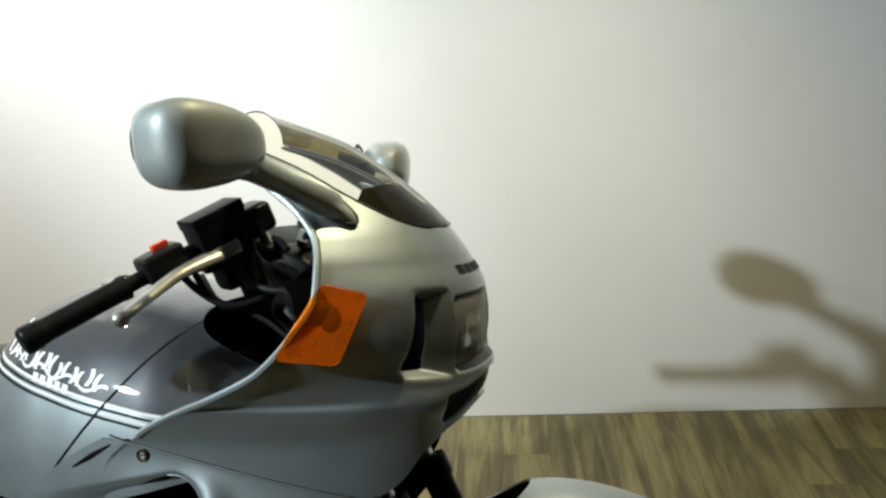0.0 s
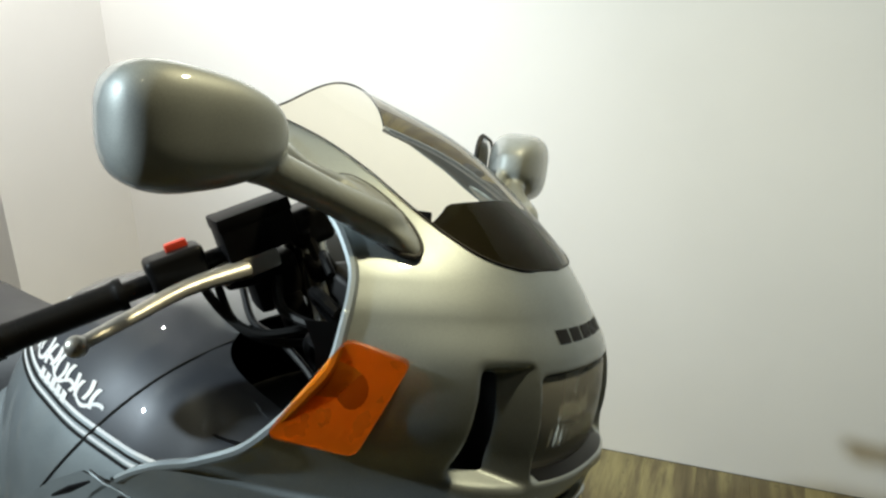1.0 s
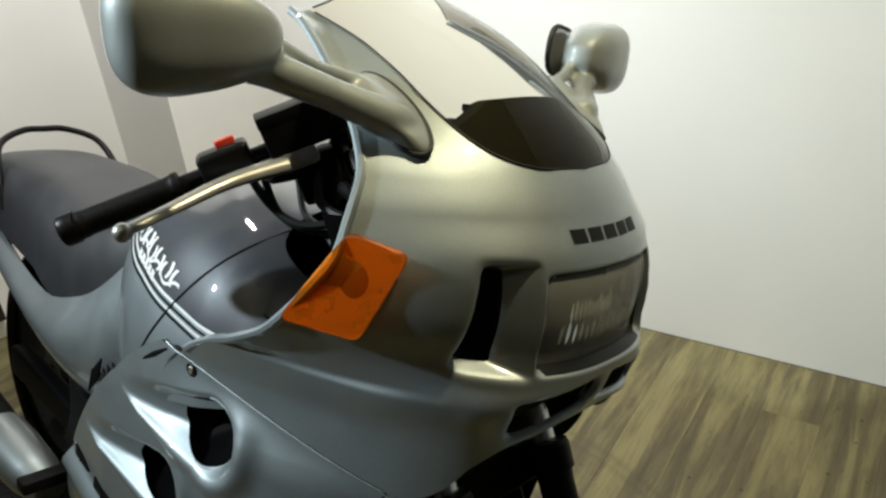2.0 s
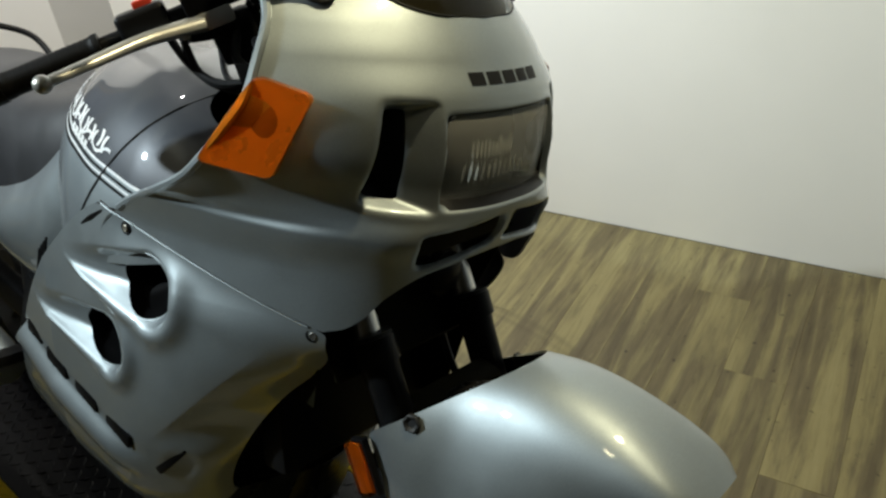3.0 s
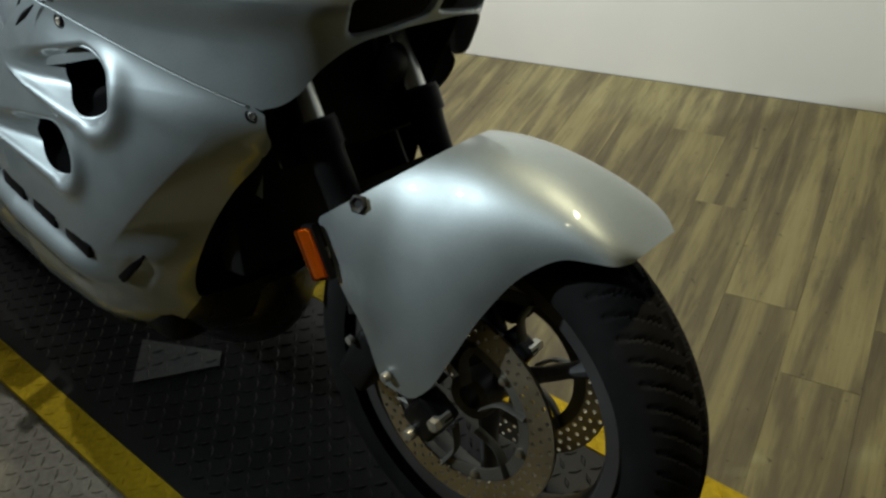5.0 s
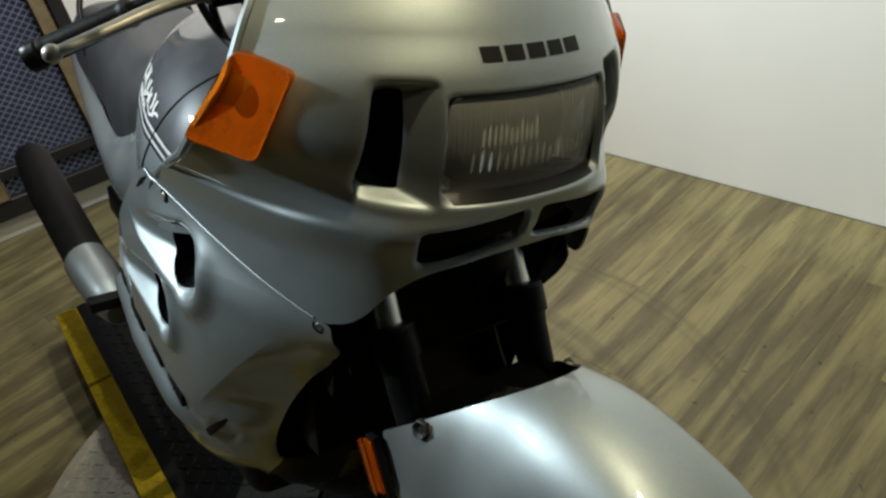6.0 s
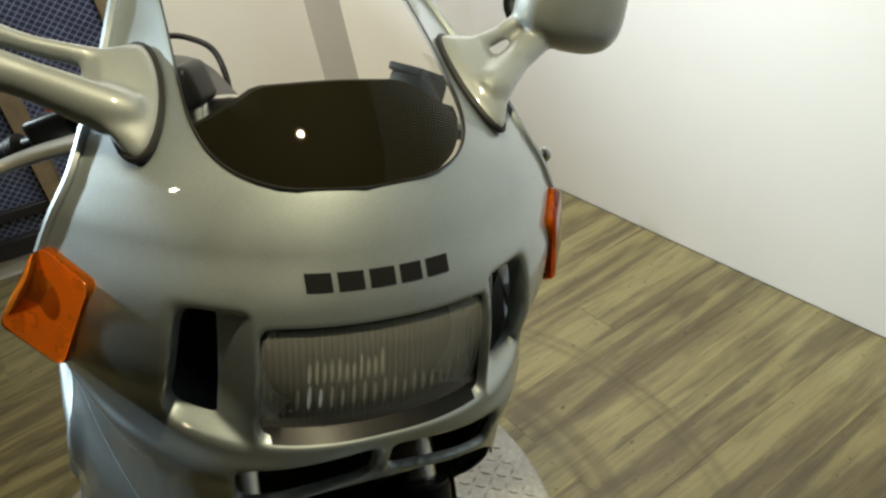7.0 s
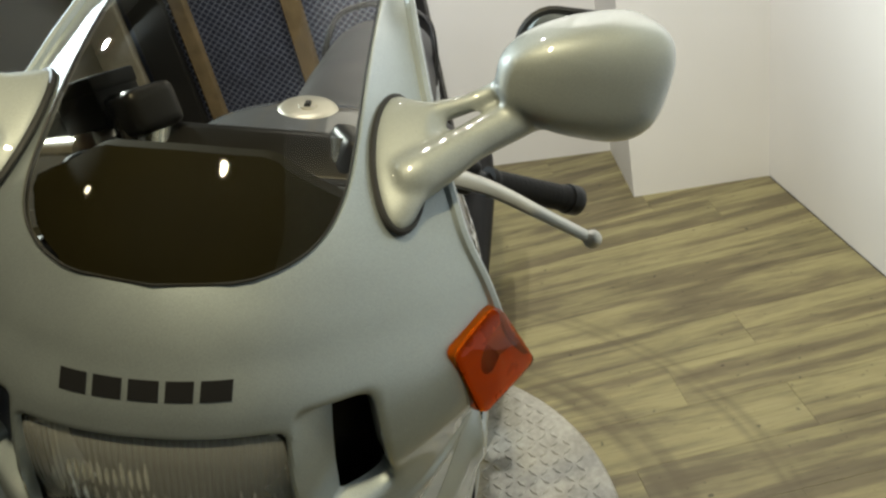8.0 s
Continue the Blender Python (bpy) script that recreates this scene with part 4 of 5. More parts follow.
# ---------------------------------------------------------------- front fender
WX, WZ = 0.230, 0.312
FE = ((0.428, 0.046, 0.606), (0.417, 0.068, 0.606), (0.370, 0.078, 0.600), (0.322, 0.088, 0.565), (0.281, 0.102, 0.501), (0.241, 0.115, 0.412), (0.216, 0.120, 0.362), (0.180, 0.121, 0.330),
      (0.143, 0.121, 0.330), (0.109, 0.127, 0.403), (0.068, 0.131, 0.473), (0.034, 0.134, 0.546))
FU = np.array([0, 0.10, 0.2, 0.30, 0.42, 0.56, 0.64, 0.70, 0.76, 0.85, 0.93, 1.0])
fender_rows = []
for u in lin(0, 1, 60):
    phi = radians(56 + 62 * u)
    r = 0.367 - 0.010 * max(0, (u - 0.55)) / 0.45
    c = Vector((WX + r * math.cos(phi), 0, WZ + r * math.sin(phi)))
    e = Vector([float(spline(u, FU, [p[i] for p in FE])) for i in range(3)])
    p1 = c + Vector((0, e.y * 0.86, 0.0))
    p2 = Vector((e.x + (c.x - e.x) * 0.62, e.y * 1.03, e.z + (c.z - e.z) * 0.62))
    half = []
    for t in lin(0, 1, 26):
        half.append((1 - t) ** 3 * c + 3 * t * (1 - t) ** 2 * p1 + 3 * t * t * (1 - t) * p2 + t ** 3 * e)
    fender_rows.append([tuple(Vector((p.x, -p.y, p.z))) for p in reversed(half[1:])] + [tuple(p) for p in half])
arr = np.array(fender_rows)
for _ in range(14):
    calm = arr.copy()
    calm[1:-1] = 0.25 * arr[:-2] + 0.5 * arr[1:-1] + 0.25 * arr[2:]
    ease = np.clip(np.minimum(np.arange(51), 50 - np.arange(51)) / 8.0, 0, 1)[None, :, None]
    arr = arr + (calm - arr) * ease
# a pressed fold low on each flank
for row in arr:
    for q in row:
        below = 0.482 - 0.26 * (q[0] - 0.06) - q[2]
        q[1] += math.copysign(0.0035 * ramp(-0.004, 0.004, below) * (1 - ramp(0.015, 0.06, below)) * ramp(0.165, 0.11, q[0]), q[1])
fender_rows = [[tuple(p) for p in row] for row in arr.tolist()]
skin = grid(fender_rows)
skin = trimmed(skin, [1.25 * (z - 0.674) + 0.187 - x for x, y, z in skin[0]])
fender = part("front_fender", mesh_of(*skin, True, 60), (SILVER, BLACK), bike, "silver painted front fender")
settle(fender, 0.004)
for side in (-1, 1):
    n = pose(0.088, side * 0.1168, 0.583, side * -76, 0, side * -14)
    part("rubber_grommet", mesh_of(*moved(lathe([(0.0125, -0.006), (0.0125, 0.0012), (0.0105, 0.0026), (0.0075, 0.0008), (0.0055, -0.001), (0.0, -0.001)], 6, "z"), n)), DARKTRIM, fender)
    part("bolt", mesh_of(*moved(lathe([(0.0, 0.014), (0.006, 0.013), (0.007, 0.009), (0.007, 0.003)], 12, "z"), pose(0.149, side * 0.121, 0.352, side * -90, 0, 0))), ALLOY, fender)
    m = pose(0.036, side * 0.150, 0.504, side * -6, -24, side * 8)
    marker = part("side_reflector", mesh_of(*block(0.026, 0.014, 0.072, 0.004, 2, m)), AMBER, bike, "amber side reflector beside the fork")
    part("reflector_back", mesh_of(*block(0.030, 0.010, 0.078, 0.003, 2, m @ pose(0.002, side * -0.010, 0))), SATIN, marker)
    part("prism", mesh_of(*block(0.022, 0.004, 0.066, 0.001, 1, m @ pose(0.0, side * -0.003, 0))), AMBER_DARK, marker)
    marker.visible_shadow = False

# ---------------------------------------------------------------- front wheel
wheel = part("front_wheel", mesh_of(*moved(lathe([(0.018, -0.045), (0.034, -0.045), (0.036, -0.03), (0.030, 0.0), (0.036, 0.03), (0.034, 0.045), (0.018, 0.045)], 32), pose(WX, 0, WZ))), RIM, bike, "three-spoke grey front wheel")
prof, TN = [], 46
for t in lin(-1, 1, TN):
    a = t * 1.92
    prof.append((0.256 + 0.0585 * math.cos(a), 0.0590 * math.sin(a)))
rows = []
for i, (r, y) in enumerate(prof):
    ring = []
    for j in range(744):
        a = 2 * math.pi * j / 744
        w = y / 0.0590
        ph = (a * 62 / (2 * math.pi) - abs(w) * 1.9 + (0.5 if w > 0 else 0)) % 1.0
        groove = (0.0032 if ph < 0.20 and 0.10 < abs(w) < 0.90 and r > 0.265 else 0.0) + (0.0040 if abs(w) < 0.06 else 0.0)
        ring.append((WX + (r - groove) * math.cos(a), y, WZ + (r - groove) * math.sin(a)))
    rows.append(ring)
part("tyre", mesh_of(*grid(rows, True), True, 30), RUBBER, wheel, "black road tyre with cut tread")
rim = [(0.206, -0.040), (0.226, -0.042), (0.2295, -0.039), (0.229, -0.034), (0.214, -0.030), (0.205, -0.012), (0.204, 0.012), (0.214, 0.030), (0.229, 0.034), (0.2295, 0.039), (0.226, 0.042), (0.206, 0.040), (0.196, 0.016), (0.196, -0.016), (0.206, -0.040)]
part("rim", mesh_of(*moved(lathe(rim, 96), pose(WX, 0, WZ))), RIM, wheel)
for k in range(3):
    a = radians(35 + 120 * k)
    sp = tube([(0.025, 0, 0), (0.09, 0, 0), (0.15, 0, 0), (0.202, 0, 0)], [0.030, 0.021, 0.019, 0.027], 12, 0.55)
    part("spoke", mesh_of(*moved(sp, pose(WX, 0, WZ) @ Matrix.Rotation(-a, 4, "Y"))), RIM, wheel)


def brake_disc(y):
    """A drilled ring: each cell carries one hole."""
    verts, faces = [], []
    N, R0, R1, ROWS = 44, 0.116, 0.154, 3
    thick = 0.0025
    for k in range(ROWS):
        ra, rb = R0 + (R1 - R0) * k / ROWS, R0 + (R1 - R0) * (k + 1) / ROWS
        for j in range(N):
            off = 0.5 * k
            o = len(verts)
            for yy in (y - thick, y + thick):
                for u, v in ((0, 0), (0.5, 0), (1, 0), (1, 0.5), (1, 1), (0.5, 1), (0, 1), (0, 0.5)):
                    r, a = ra + (rb - ra) * v, 2 * math.pi * (j + off + u) / N
                    verts.append((WX + r * math.cos(a), yy, WZ + r * math.sin(a)))
                rc, ac = (ra + rb) / 2, 2 * math.pi * (j + off + 0.5) / N
                for q in range(8):
                    t = math.pi * (1.25 + q / 4.0)
                    dr, da = 0.0036 * math.sin(t), 0.0036 * math.cos(t) / rc
                    verts.append((WX + (rc + dr) * math.cos(ac + da), yy, WZ + (rc + dr) * math.sin(ac + da)))
            for q in range(8):
                n = (q + 1) % 8
                faces += [(o + q, o + n, o + 8 + n, o + 8 + q), (o + 16 + n, o + 16 + q, o + 24 + q, o + 24 + n), (o + 8 + q, o + 8 + n, o + 24 + n, o + 24 + q)]
    return verts, faces


for side in (-1, 1):
    disc = part("brake_disc", welded(brake_disc(side * 0.070)), STEEL, wheel, "drilled steel brake disc")
    carrier = part("carrier", mesh_of(*moved(lathe([(0.098, -0.002), (0.116, -0.002), (0.116, 0.002), (0.098, 0.002), (0.098, -0.002)], 48), pose(WX, side * 0.067, WZ))), DARK_ALLOY, disc, "dark alloy disc carrier")
    for k in range(6):
        a = radians(60 * k + 20)
        part("carrier_arm", mesh_of(*moved(tube([(0.04, 0, 0), (0.075, 0, 0.012), (0.113, 0, 0.0)], [0.010, 0.009, 0.013], 8, 0.35), pose(WX, side * 0.066, WZ) @ Matrix.Rotation(-a, 4, "Y"))), DARK_ALLOY, disc)
    for k in range(6):
        a = radians(60 * k + 50)
        part("rivet", mesh_of(*moved(lathe([(0.0, -0.006), (0.005, -0.005), (0.006, 0.0), (0.006, 0.004)], 10), pose(WX + 0.105 * math.cos(a), side * 0.070, WZ + 0.105 * math.sin(a), 0, 0, 180 if side > 0 else 0))), STEEL, disc)
    part("axle_nut", mesh_of(*moved(lathe([(0.0, 0.012), (0.009, 0.011), (0.011, 0.007), (0.011, -0.02)], 6), pose(WX, side * 0.115, WZ, 0, 0, 180 if side < 0 else 0))), ALLOY, wheel)

# fork: chrome stanchions, black sliders, callipers
for side in (-1, 1):
    y = side * 0.1
    top, mid_, low = Vector((-0.205, y, 1.06)), Vector((-0.004, y, 0.660)), Vector((0.190, side * 0.086, 0.290))
    leg = part("fork_leg", mesh_of(*tube([tuple(mid_), tuple(mid_ + (low - mid_) * 0.08), tuple(mid_ + (low - mid_) * 0.12), tuple(low)], [0.030, 0.030, 0.0245, 0.022], 20, steps=2)), SATIN, bike, "black fork slider")
    part("stanchion", mesh_of(*tube([tuple(top + Vector((-0.012, 0, 0))), tuple(mid_ + (low - mid_) * 0.1 + Vector((-0.010, 0, 0)))], 0.0205, 20)), FORK, leg, "chrome fork tube")
    part("dust_seal", mesh_of(*tube([tuple(mid_ + (low - mid_) * -0.012), tuple(mid_ + (low - mid_) * 0.03)], 0.0285, 20)), DARKTRIM, leg)
    part("axle_clamp", mesh_of(*block(0.055, 0.04, 0.06, 0.01, 3, pose(0.205, side * 0.098, 0.302, 0, 30, 0))), SATIN, leg)
    part("pinch_bolt", mesh_of(*moved(lathe([(0.0, 0.010), (0.0075, 0.009), (0.009, 0.005), (0.009, -0.006)], 12), pose(0.191, side * 0.122, 0.275, 0, 0, 0 if side > 0 else 180))), ALLOY, leg)
    cal = part("calliper", mesh_of(*block(0.055, 0.06, 0.105, 0.012, 3, pose(0.085, side * 0.085, 0.335, 0, 28, 0))), ENGINE, leg, "black brake calliper")
    part("bolt", mesh_of(*moved(lathe([(0.0, 0.008), (0.006, 0.007), (0.007, 0.0)], 10), pose(0.075, side * 0.118, 0.372, 0, 0, 0 if side > 0 else 180))), ALLOY, cal)
    part("brake_hose", mesh_of(*tube([(0.06, side * 0.10, 0.40), (0.020, side * 0.085, 0.50), (-0.03, side * 0.075, 0.60), (-0.07, side * 0.07, 0.74), (-0.10, side * 0.07, 0.86)], 0.006, 8)), DARKTRIM, leg)
part("fork_brace", mesh_of(*block(0.04, 0.18, 0.03, 0.008, 2, pose(0.055, 0, 0.565, 0, 28, 0))), COWL, bike)
part("lower_yoke", mesh_of(*block(0.07, 0.25, 0.04, 0.012, 3, pose(-0.105, 0, 0.845, 0, 27, 0))), ENGINE, bike)
part("upper_yoke", mesh_of(*block(0.07, 0.24, 0.03, 0.012, 3, pose(-0.205, 0, 1.035, 0, 27, 0))), SATIN, bike)

# dark works behind the wheel
part("radiator", mesh_of(*block(0.05, 0.30, 0.30, 0.008, 2, pose(-0.16, 0, 0.55, 0, -8, 0))), ENGINE, bike, "black radiator behind the front wheel")
# black panels added to close gaps where the floor showed through
part("inner_shroud", mesh_of(*block(0.02, 0.32, 0.34, 0.006, 2, pose(-0.16, 0.02, 0.66, 0, -6, 0))), COWL, bike)
part("fork_shroud", mesh_of(*block(0.012, 0.30, 0.22, 0.004, 1, pose(-0.062, 0, 0.705, 0, -27, 0))), COWL, bike, "black panel added to close the gap behind the fork")
for side in (-1, 1):
    trim = quad_sheet([(0.020, 0.765), (-0.036, 0.640), (-0.045, 0.560)] + [(-0.060, 0.500), (-0.085, 0.420), (-0.20, 0.420)] * (side > 0) + [(-0.17, 0.560), (-0.17, 0.80)], 0.004, pose(0, side * 0.158, 0, 90, 0, side * 4))
    part("inner_trim", mesh_of(*trim, False), COWL, bike, "black inner panel beside the fork")
part("engine", mesh_of(*block(0.42, 0.40, 0.40, 0.05, 4, pose(-0.46, 0, 0.42))), ENGINE, bike, "black engine block")
part("exhaust_header", mesh_of(*tube([(-0.26, -0.09, 0.45), (-0.29, -0.10, 0.33), (-0.36, -0.10, 0.22), (-0.55, -0.10, 0.18)], 0.022, 14)), ENGINE, bike)
part("horn", mesh_of(*moved(lathe([(0.001, 0.0), (0.030, 0.0), (0.034, 0.012), (0.02, 0.022), (0.001, 0.024)], 24, "x"), pose(-0.03, 0.06, 0.70))), SATIN, bike)

# ---------------------------------------------------------------- tank, side panels, seat and tail
TX = (-0.70, -0.66, -0.60, -0.50, -0.40, -0.32, -0.25, -0.18)
TT = (0.855, 0.905, 0.943, 0.966, 0.966, 0.950, 0.925, 0.885)
TY = (0.150, 0.185, 0.215, 0.246, 0.258, 0.257, 0.242, 0.222)
TB = (0.66, 0.66, 0.66, 0.66, 0.68, 0.70, 0.72, 0.74)
TN_ = (2.4, 2.5, 2.6, 2.7, 2.8, 2.8, 2.7, 2.5)


def tank_half(x, z):
    t, y, b, n = (float(spline(x, TX, f)) for f in (TT, TY, TB, TN_))
    k = min(max((z - b) / (t - b), 0.0), 1.0)
    return y * max(0.0, 1 - k ** n) ** (1 / n)


def tank_ring(x, k=41):
    t, y, b, n = (float(spline(x, TX, f)) for f in (TT, TY, TB, TN_))
    out = []
    for a in lin(0, math.pi, k):
        c, s = math.cos(a), math.sin(a)
        out.append((x, -math.copysign(abs(c) ** (2 / n), c) * y, b + abs(s) ** (2 / n) * (t - b)))
    return out


def stripe_z(x):
    return 0.812 + 0.150 * (-0.30 - x)


body_rows = [tank_ring(x, 121) for x in lin(-0.70, -0.18, 140)]
halves = {}
for name, mat, label in (("tank_top", GUNMETAL, "gunmetal painted tank top"), ("tank_side", SILVER, "silver painted tank flank")):
    bm = bmesh.new()
    bm.from_mesh(mesh_of(*trimmed(grid(body_rows), [1 - (abs(p[0] + 0.18) / 0.118) ** 4 - (abs(p[1]) / (0.098 - 0.25 * p[0])) ** 4 for r in body_rows for p in r])))
    bmesh.ops.bisect_plane(bm, geom=bm.verts[:] + bm.edges[:] + bm.faces[:], dist=1e-5, plane_co=(-0.30, 0, 0.812), plane_no=(0.15, 0, 1.0), clear_outer=name == "tank_side", clear_inner=name == "tank_top")
    halves[name] = part(name, from_bm(bm), (mat, BLACK), bike, label)
settle(halves["tank_top"], 0.003)
settle(halves["tank_side"], 0.003)
gap_rows = [[(-0.205 + 0.12 * math.cos(a) * k, 0.215 * math.sin(a) * k, 0.845 - 0.05 * (1 - k)) for a in lin(0, 2 * math.pi, 30, endpoint=False)] for k in (1.0, 0.6, 0.05)]
part("steering_well", mesh_of(*grid(gap_rows, True)), BLACK, bike, "dark well round the steering head")

for side in (-1, 1):
    # pinstripes below the dark top
    for i, (off, w, mat) in enumerate(((0.001, 0.0042, WHITE_DECAL), (-0.0065, 0.0036, DARK_DECAL), (-0.0125, 0.0036, WHITE_DECAL), (-0.0185, 0.0040, DARK_DECAL))):
        rows = []
        for x in lin(-0.66, -0.275, 50):
            row = []
            for d in (0, w):
                z = stripe_z(x) + off - d
                row.append((x, side * (tank_half(x, z) + 0.0012), z))
            rows.append(row)
        v, f = grid(rows)
        part("pinstripe", mesh_of(v, f), mat, halves["tank_side"])
    # brush-script mark on the dark part: slanted plain white brush strokes of uneven height
    mark_rnd = random.Random(7)
    x = -0.612
    for i in range(15):
        tall = 0.046 if i in (0, 2) else mark_rnd.uniform(0.019, 0.027)
        w, lean = mark_rnd.uniform(0.0068, 0.0090), 0.30
        foot = stripe_z(x) + 0.011 + (0.004 if i % 3 == 1 else 0.0)
        rows = []
        for t in lin(0, 1, 7):
            z = foot + tall * t
            bend = 0.004 * math.sin(math.pi * t) * (1 if i % 2 else -1)
            rows.append([(x + bend + lean * tall * t + d * w, side * (tank_half(x + bend + lean * tall * t + d * w, z) + 0.0013), z) for d in (-0.5, 0, 0.5)])
        part("script_stroke", mesh_of(*grid(rows)), WHITE_DECAL, halves["tank_top"], "white brush stroke of the script mark")
        x += mark_rnd.uniform(0.0145, 0.0175)
    rows = []
    for t in lin(0, 1, 40):
        xx = -0.606 + 0.235 * t
        z = stripe_z(xx) + 0.0145 + 0.006 * math.sin(22 * t + side)
        rows.append([(xx, side * (tank_half(xx, z + d) + 0.0011), z + d) for d in (-0.0022, 0.0022)])
    part("script_line", mesh_of(*grid(rows)), WHITE_DECAL, halves["tank_top"], "white joining stroke")
    # small maker's mark between the stripes
    for i in range(5):
        x = -0.520 + i * 0.0165
        rows = []
        for t in lin(0, 1, 3):
            rows.append([(xx, side * (tank_half(xx, stripe_z(xx) - 0.004 + 0.012 * t) + 0.0018), stripe_z(xx) - 0.004 + 0.012 * t) for xx in lin(x, x + 0.0125, 4)])
        part("mark_bar", mesh_of(*grid(rows)), WHITE_DECAL, halves["tank_side"], "white lettering bar")
    # seam of the front panel, a thin dark joint down the flank
    pts = []
    for t in lin(0, 1, 16):
        x = -0.285 - 0.20 * t
        z = 0.925 - 0.235 * t
        pts.append((x, side * (tank_half(x, z) + 0.0006), z))
    part("panel_joint", mesh_of(*tube(pts, 0.0016, 6, steps=2)), DARKTRIM, halves["tank_top"])
cap = part("fuel_cap", mesh_of(*moved(lathe([(0.0, 0.010), (0.012, 0.010), (0.013, 0.008), (0.030, 0.008), (0.038, 0.006), (0.042, 0.002), (0.042, -0.01)], 36, "z"), pose(-0.513, -0.006, 0.962, 0, 3, 0))), ALLOY, halves["tank_top"], "round alloy fuel cap")
part("lock_cover", mesh_of(*moved(block(0.016, 0.009, 0.004, 0.0015, 1), pose(-0.513, -0.006, 0.973, 0, 3, 0))), SATIN, cap)

# seat: two-step, dark vinyl
SXS = (-1.62, -1.50, -1.30, -1.12, -1.04, -0.95, -0.80, -0.70)
STZ = (0.775, 0.805, 0.832, 0.836, 0.826, 0.818, 0.838, 0.862)
SHW = (0.10, 0.125, 0.14, 0.15, 0.16, 0.165, 0.155, 0.13)
rows = []
for x in lin(-1.62, -0.70, 50):
    t, w = float(spline(x, SXS, STZ)), float(spline(x, SXS, SHW))
    b = t - float(spline(x, (-1.62, -1.3, -1.0, -0.70), (0.10, 0.17, 0.20, 0.17)))
    rows.append([(x, -math.copysign(abs(math.cos(a)) ** (2 / 3.2), math.cos(a)) * w, b + abs(math.sin(a)) ** (2 / 3.2) * (t - b)) for a in lin(0, math.pi, 30)])
seat = part("seat", mesh_of(*grid(rows, False)), VINYL, bike, "dark vinyl dual seat")
part("seat_base", mesh_of(*moved(block(0.88, 0.24, 0.04, 0.015, 3), pose(-1.16, 0, 0.645, 0, 3, 0))), BLACK, seat)

# tail and side panels
CXS = (-1.75, -1.60, -1.30, -1.05, -0.85, -0.72, -0.62)
CTZ = (0.74, 0.72, 0.645, 0.615, 0.665, 0.735, 0.82)
CBZ = (0.70, 0.62, 0.53, 0.47, 0.42, 0.40, 0.46)
CHW = (0.05, 0.12, 0.165, 0.195, 0.215, 0.215, 0.20)
for side in (-1, 1):
    rows = []
    for x in lin(-1.75, -0.62, 56):
        t, b, w = (float(spline(x, CXS, f)) for f in (CTZ, CBZ, CHW))
        rows.append([(x, side * (w * (0.68 + 0.32 * math.sin(math.pi * (0.10 + 0.90 * u) ** 0.9)) - 0.03 * u * u), t + (b - t) * u) for u in lin(0, 1, 16)])
    v, f = grid(rows)
    tail = part("tail_panel", mesh_of(v, f if side < 0 else [tuple(reversed(q)) for q in f]), (SILVER, BLACK), bike, "silver painted side and tail panel")
    settle(tail, 0.003)
    louvre = joined(*(moved(block(0.004, 0.004, 0.05, 0.001, 1), pose(-0.675 - 0.011 * i, side * 0.214, 0.60 - 0.01 * i, 0, 20, 0)) for i in range(4)))
    part("louvre", mesh_of(*louvre), DARK_DECAL, tail, "dark vent stripes")
rail = [(-1.30, -0.135, 0.72), (-1.335, -0.130, 0.790), (-1.385, -0.108, 0.845), (-1.415, -0.05, 0.868), (-1.42, 0.0, 0.870), (-1.415, 0.05, 0.868), (-1.385, 0.108, 0.845), (-1.335, 0.130, 0.790), (-1.30, 0.135, 0.72)]
part("grab_rail", mesh_of(*tube(rail, 0.0075, 10)), SATIN, bike, "black grab rail over the seat")

# frame, swing arm, rear wheel, silencers, pegs, stand
part("frame_plate", mesh_of(*block(0.26, 0.34, 0.26, 0.03, 3, pose(-0.80, 0, 0.48))), ENGINE, bike)
RX, RZ = -1.285, 0.312
rear = part("rear_wheel", mesh_of(*moved(lathe([(0.02, -0.06), (0.05, -0.06), (0.055, 0.0), (0.05, 0.06), (0.02, 0.06)], 28), pose(RX, 0, RZ))), RIM, bike, "grey rear wheel with wide tyre")
prof = [(0.243 + 0.069 * math.cos(t * 1.95), 0.074 * math.sin(t * 1.95)) for t in lin(-1, 1, 26)]
part("tyre", mesh_of(*moved(lathe(prof, 96), pose(RX, 0, RZ))), RUBBER, rear)
part("rim", mesh_of(*moved(lathe([(r, y * 1.35) for r, y in rim], 72), pose(RX, 0, RZ))), RIM, rear)
for k in range(3):
    part("spoke", mesh_of(*moved(tube([(0.04, 0, 0), (0.12, 0, 0), (0.20, 0, 0)], [0.034, 0.024, 0.032], 10, 0.55), pose(RX, 0, RZ) @ Matrix.Rotation(radians(120 * k), 4, "Y"))), RIM, rear)
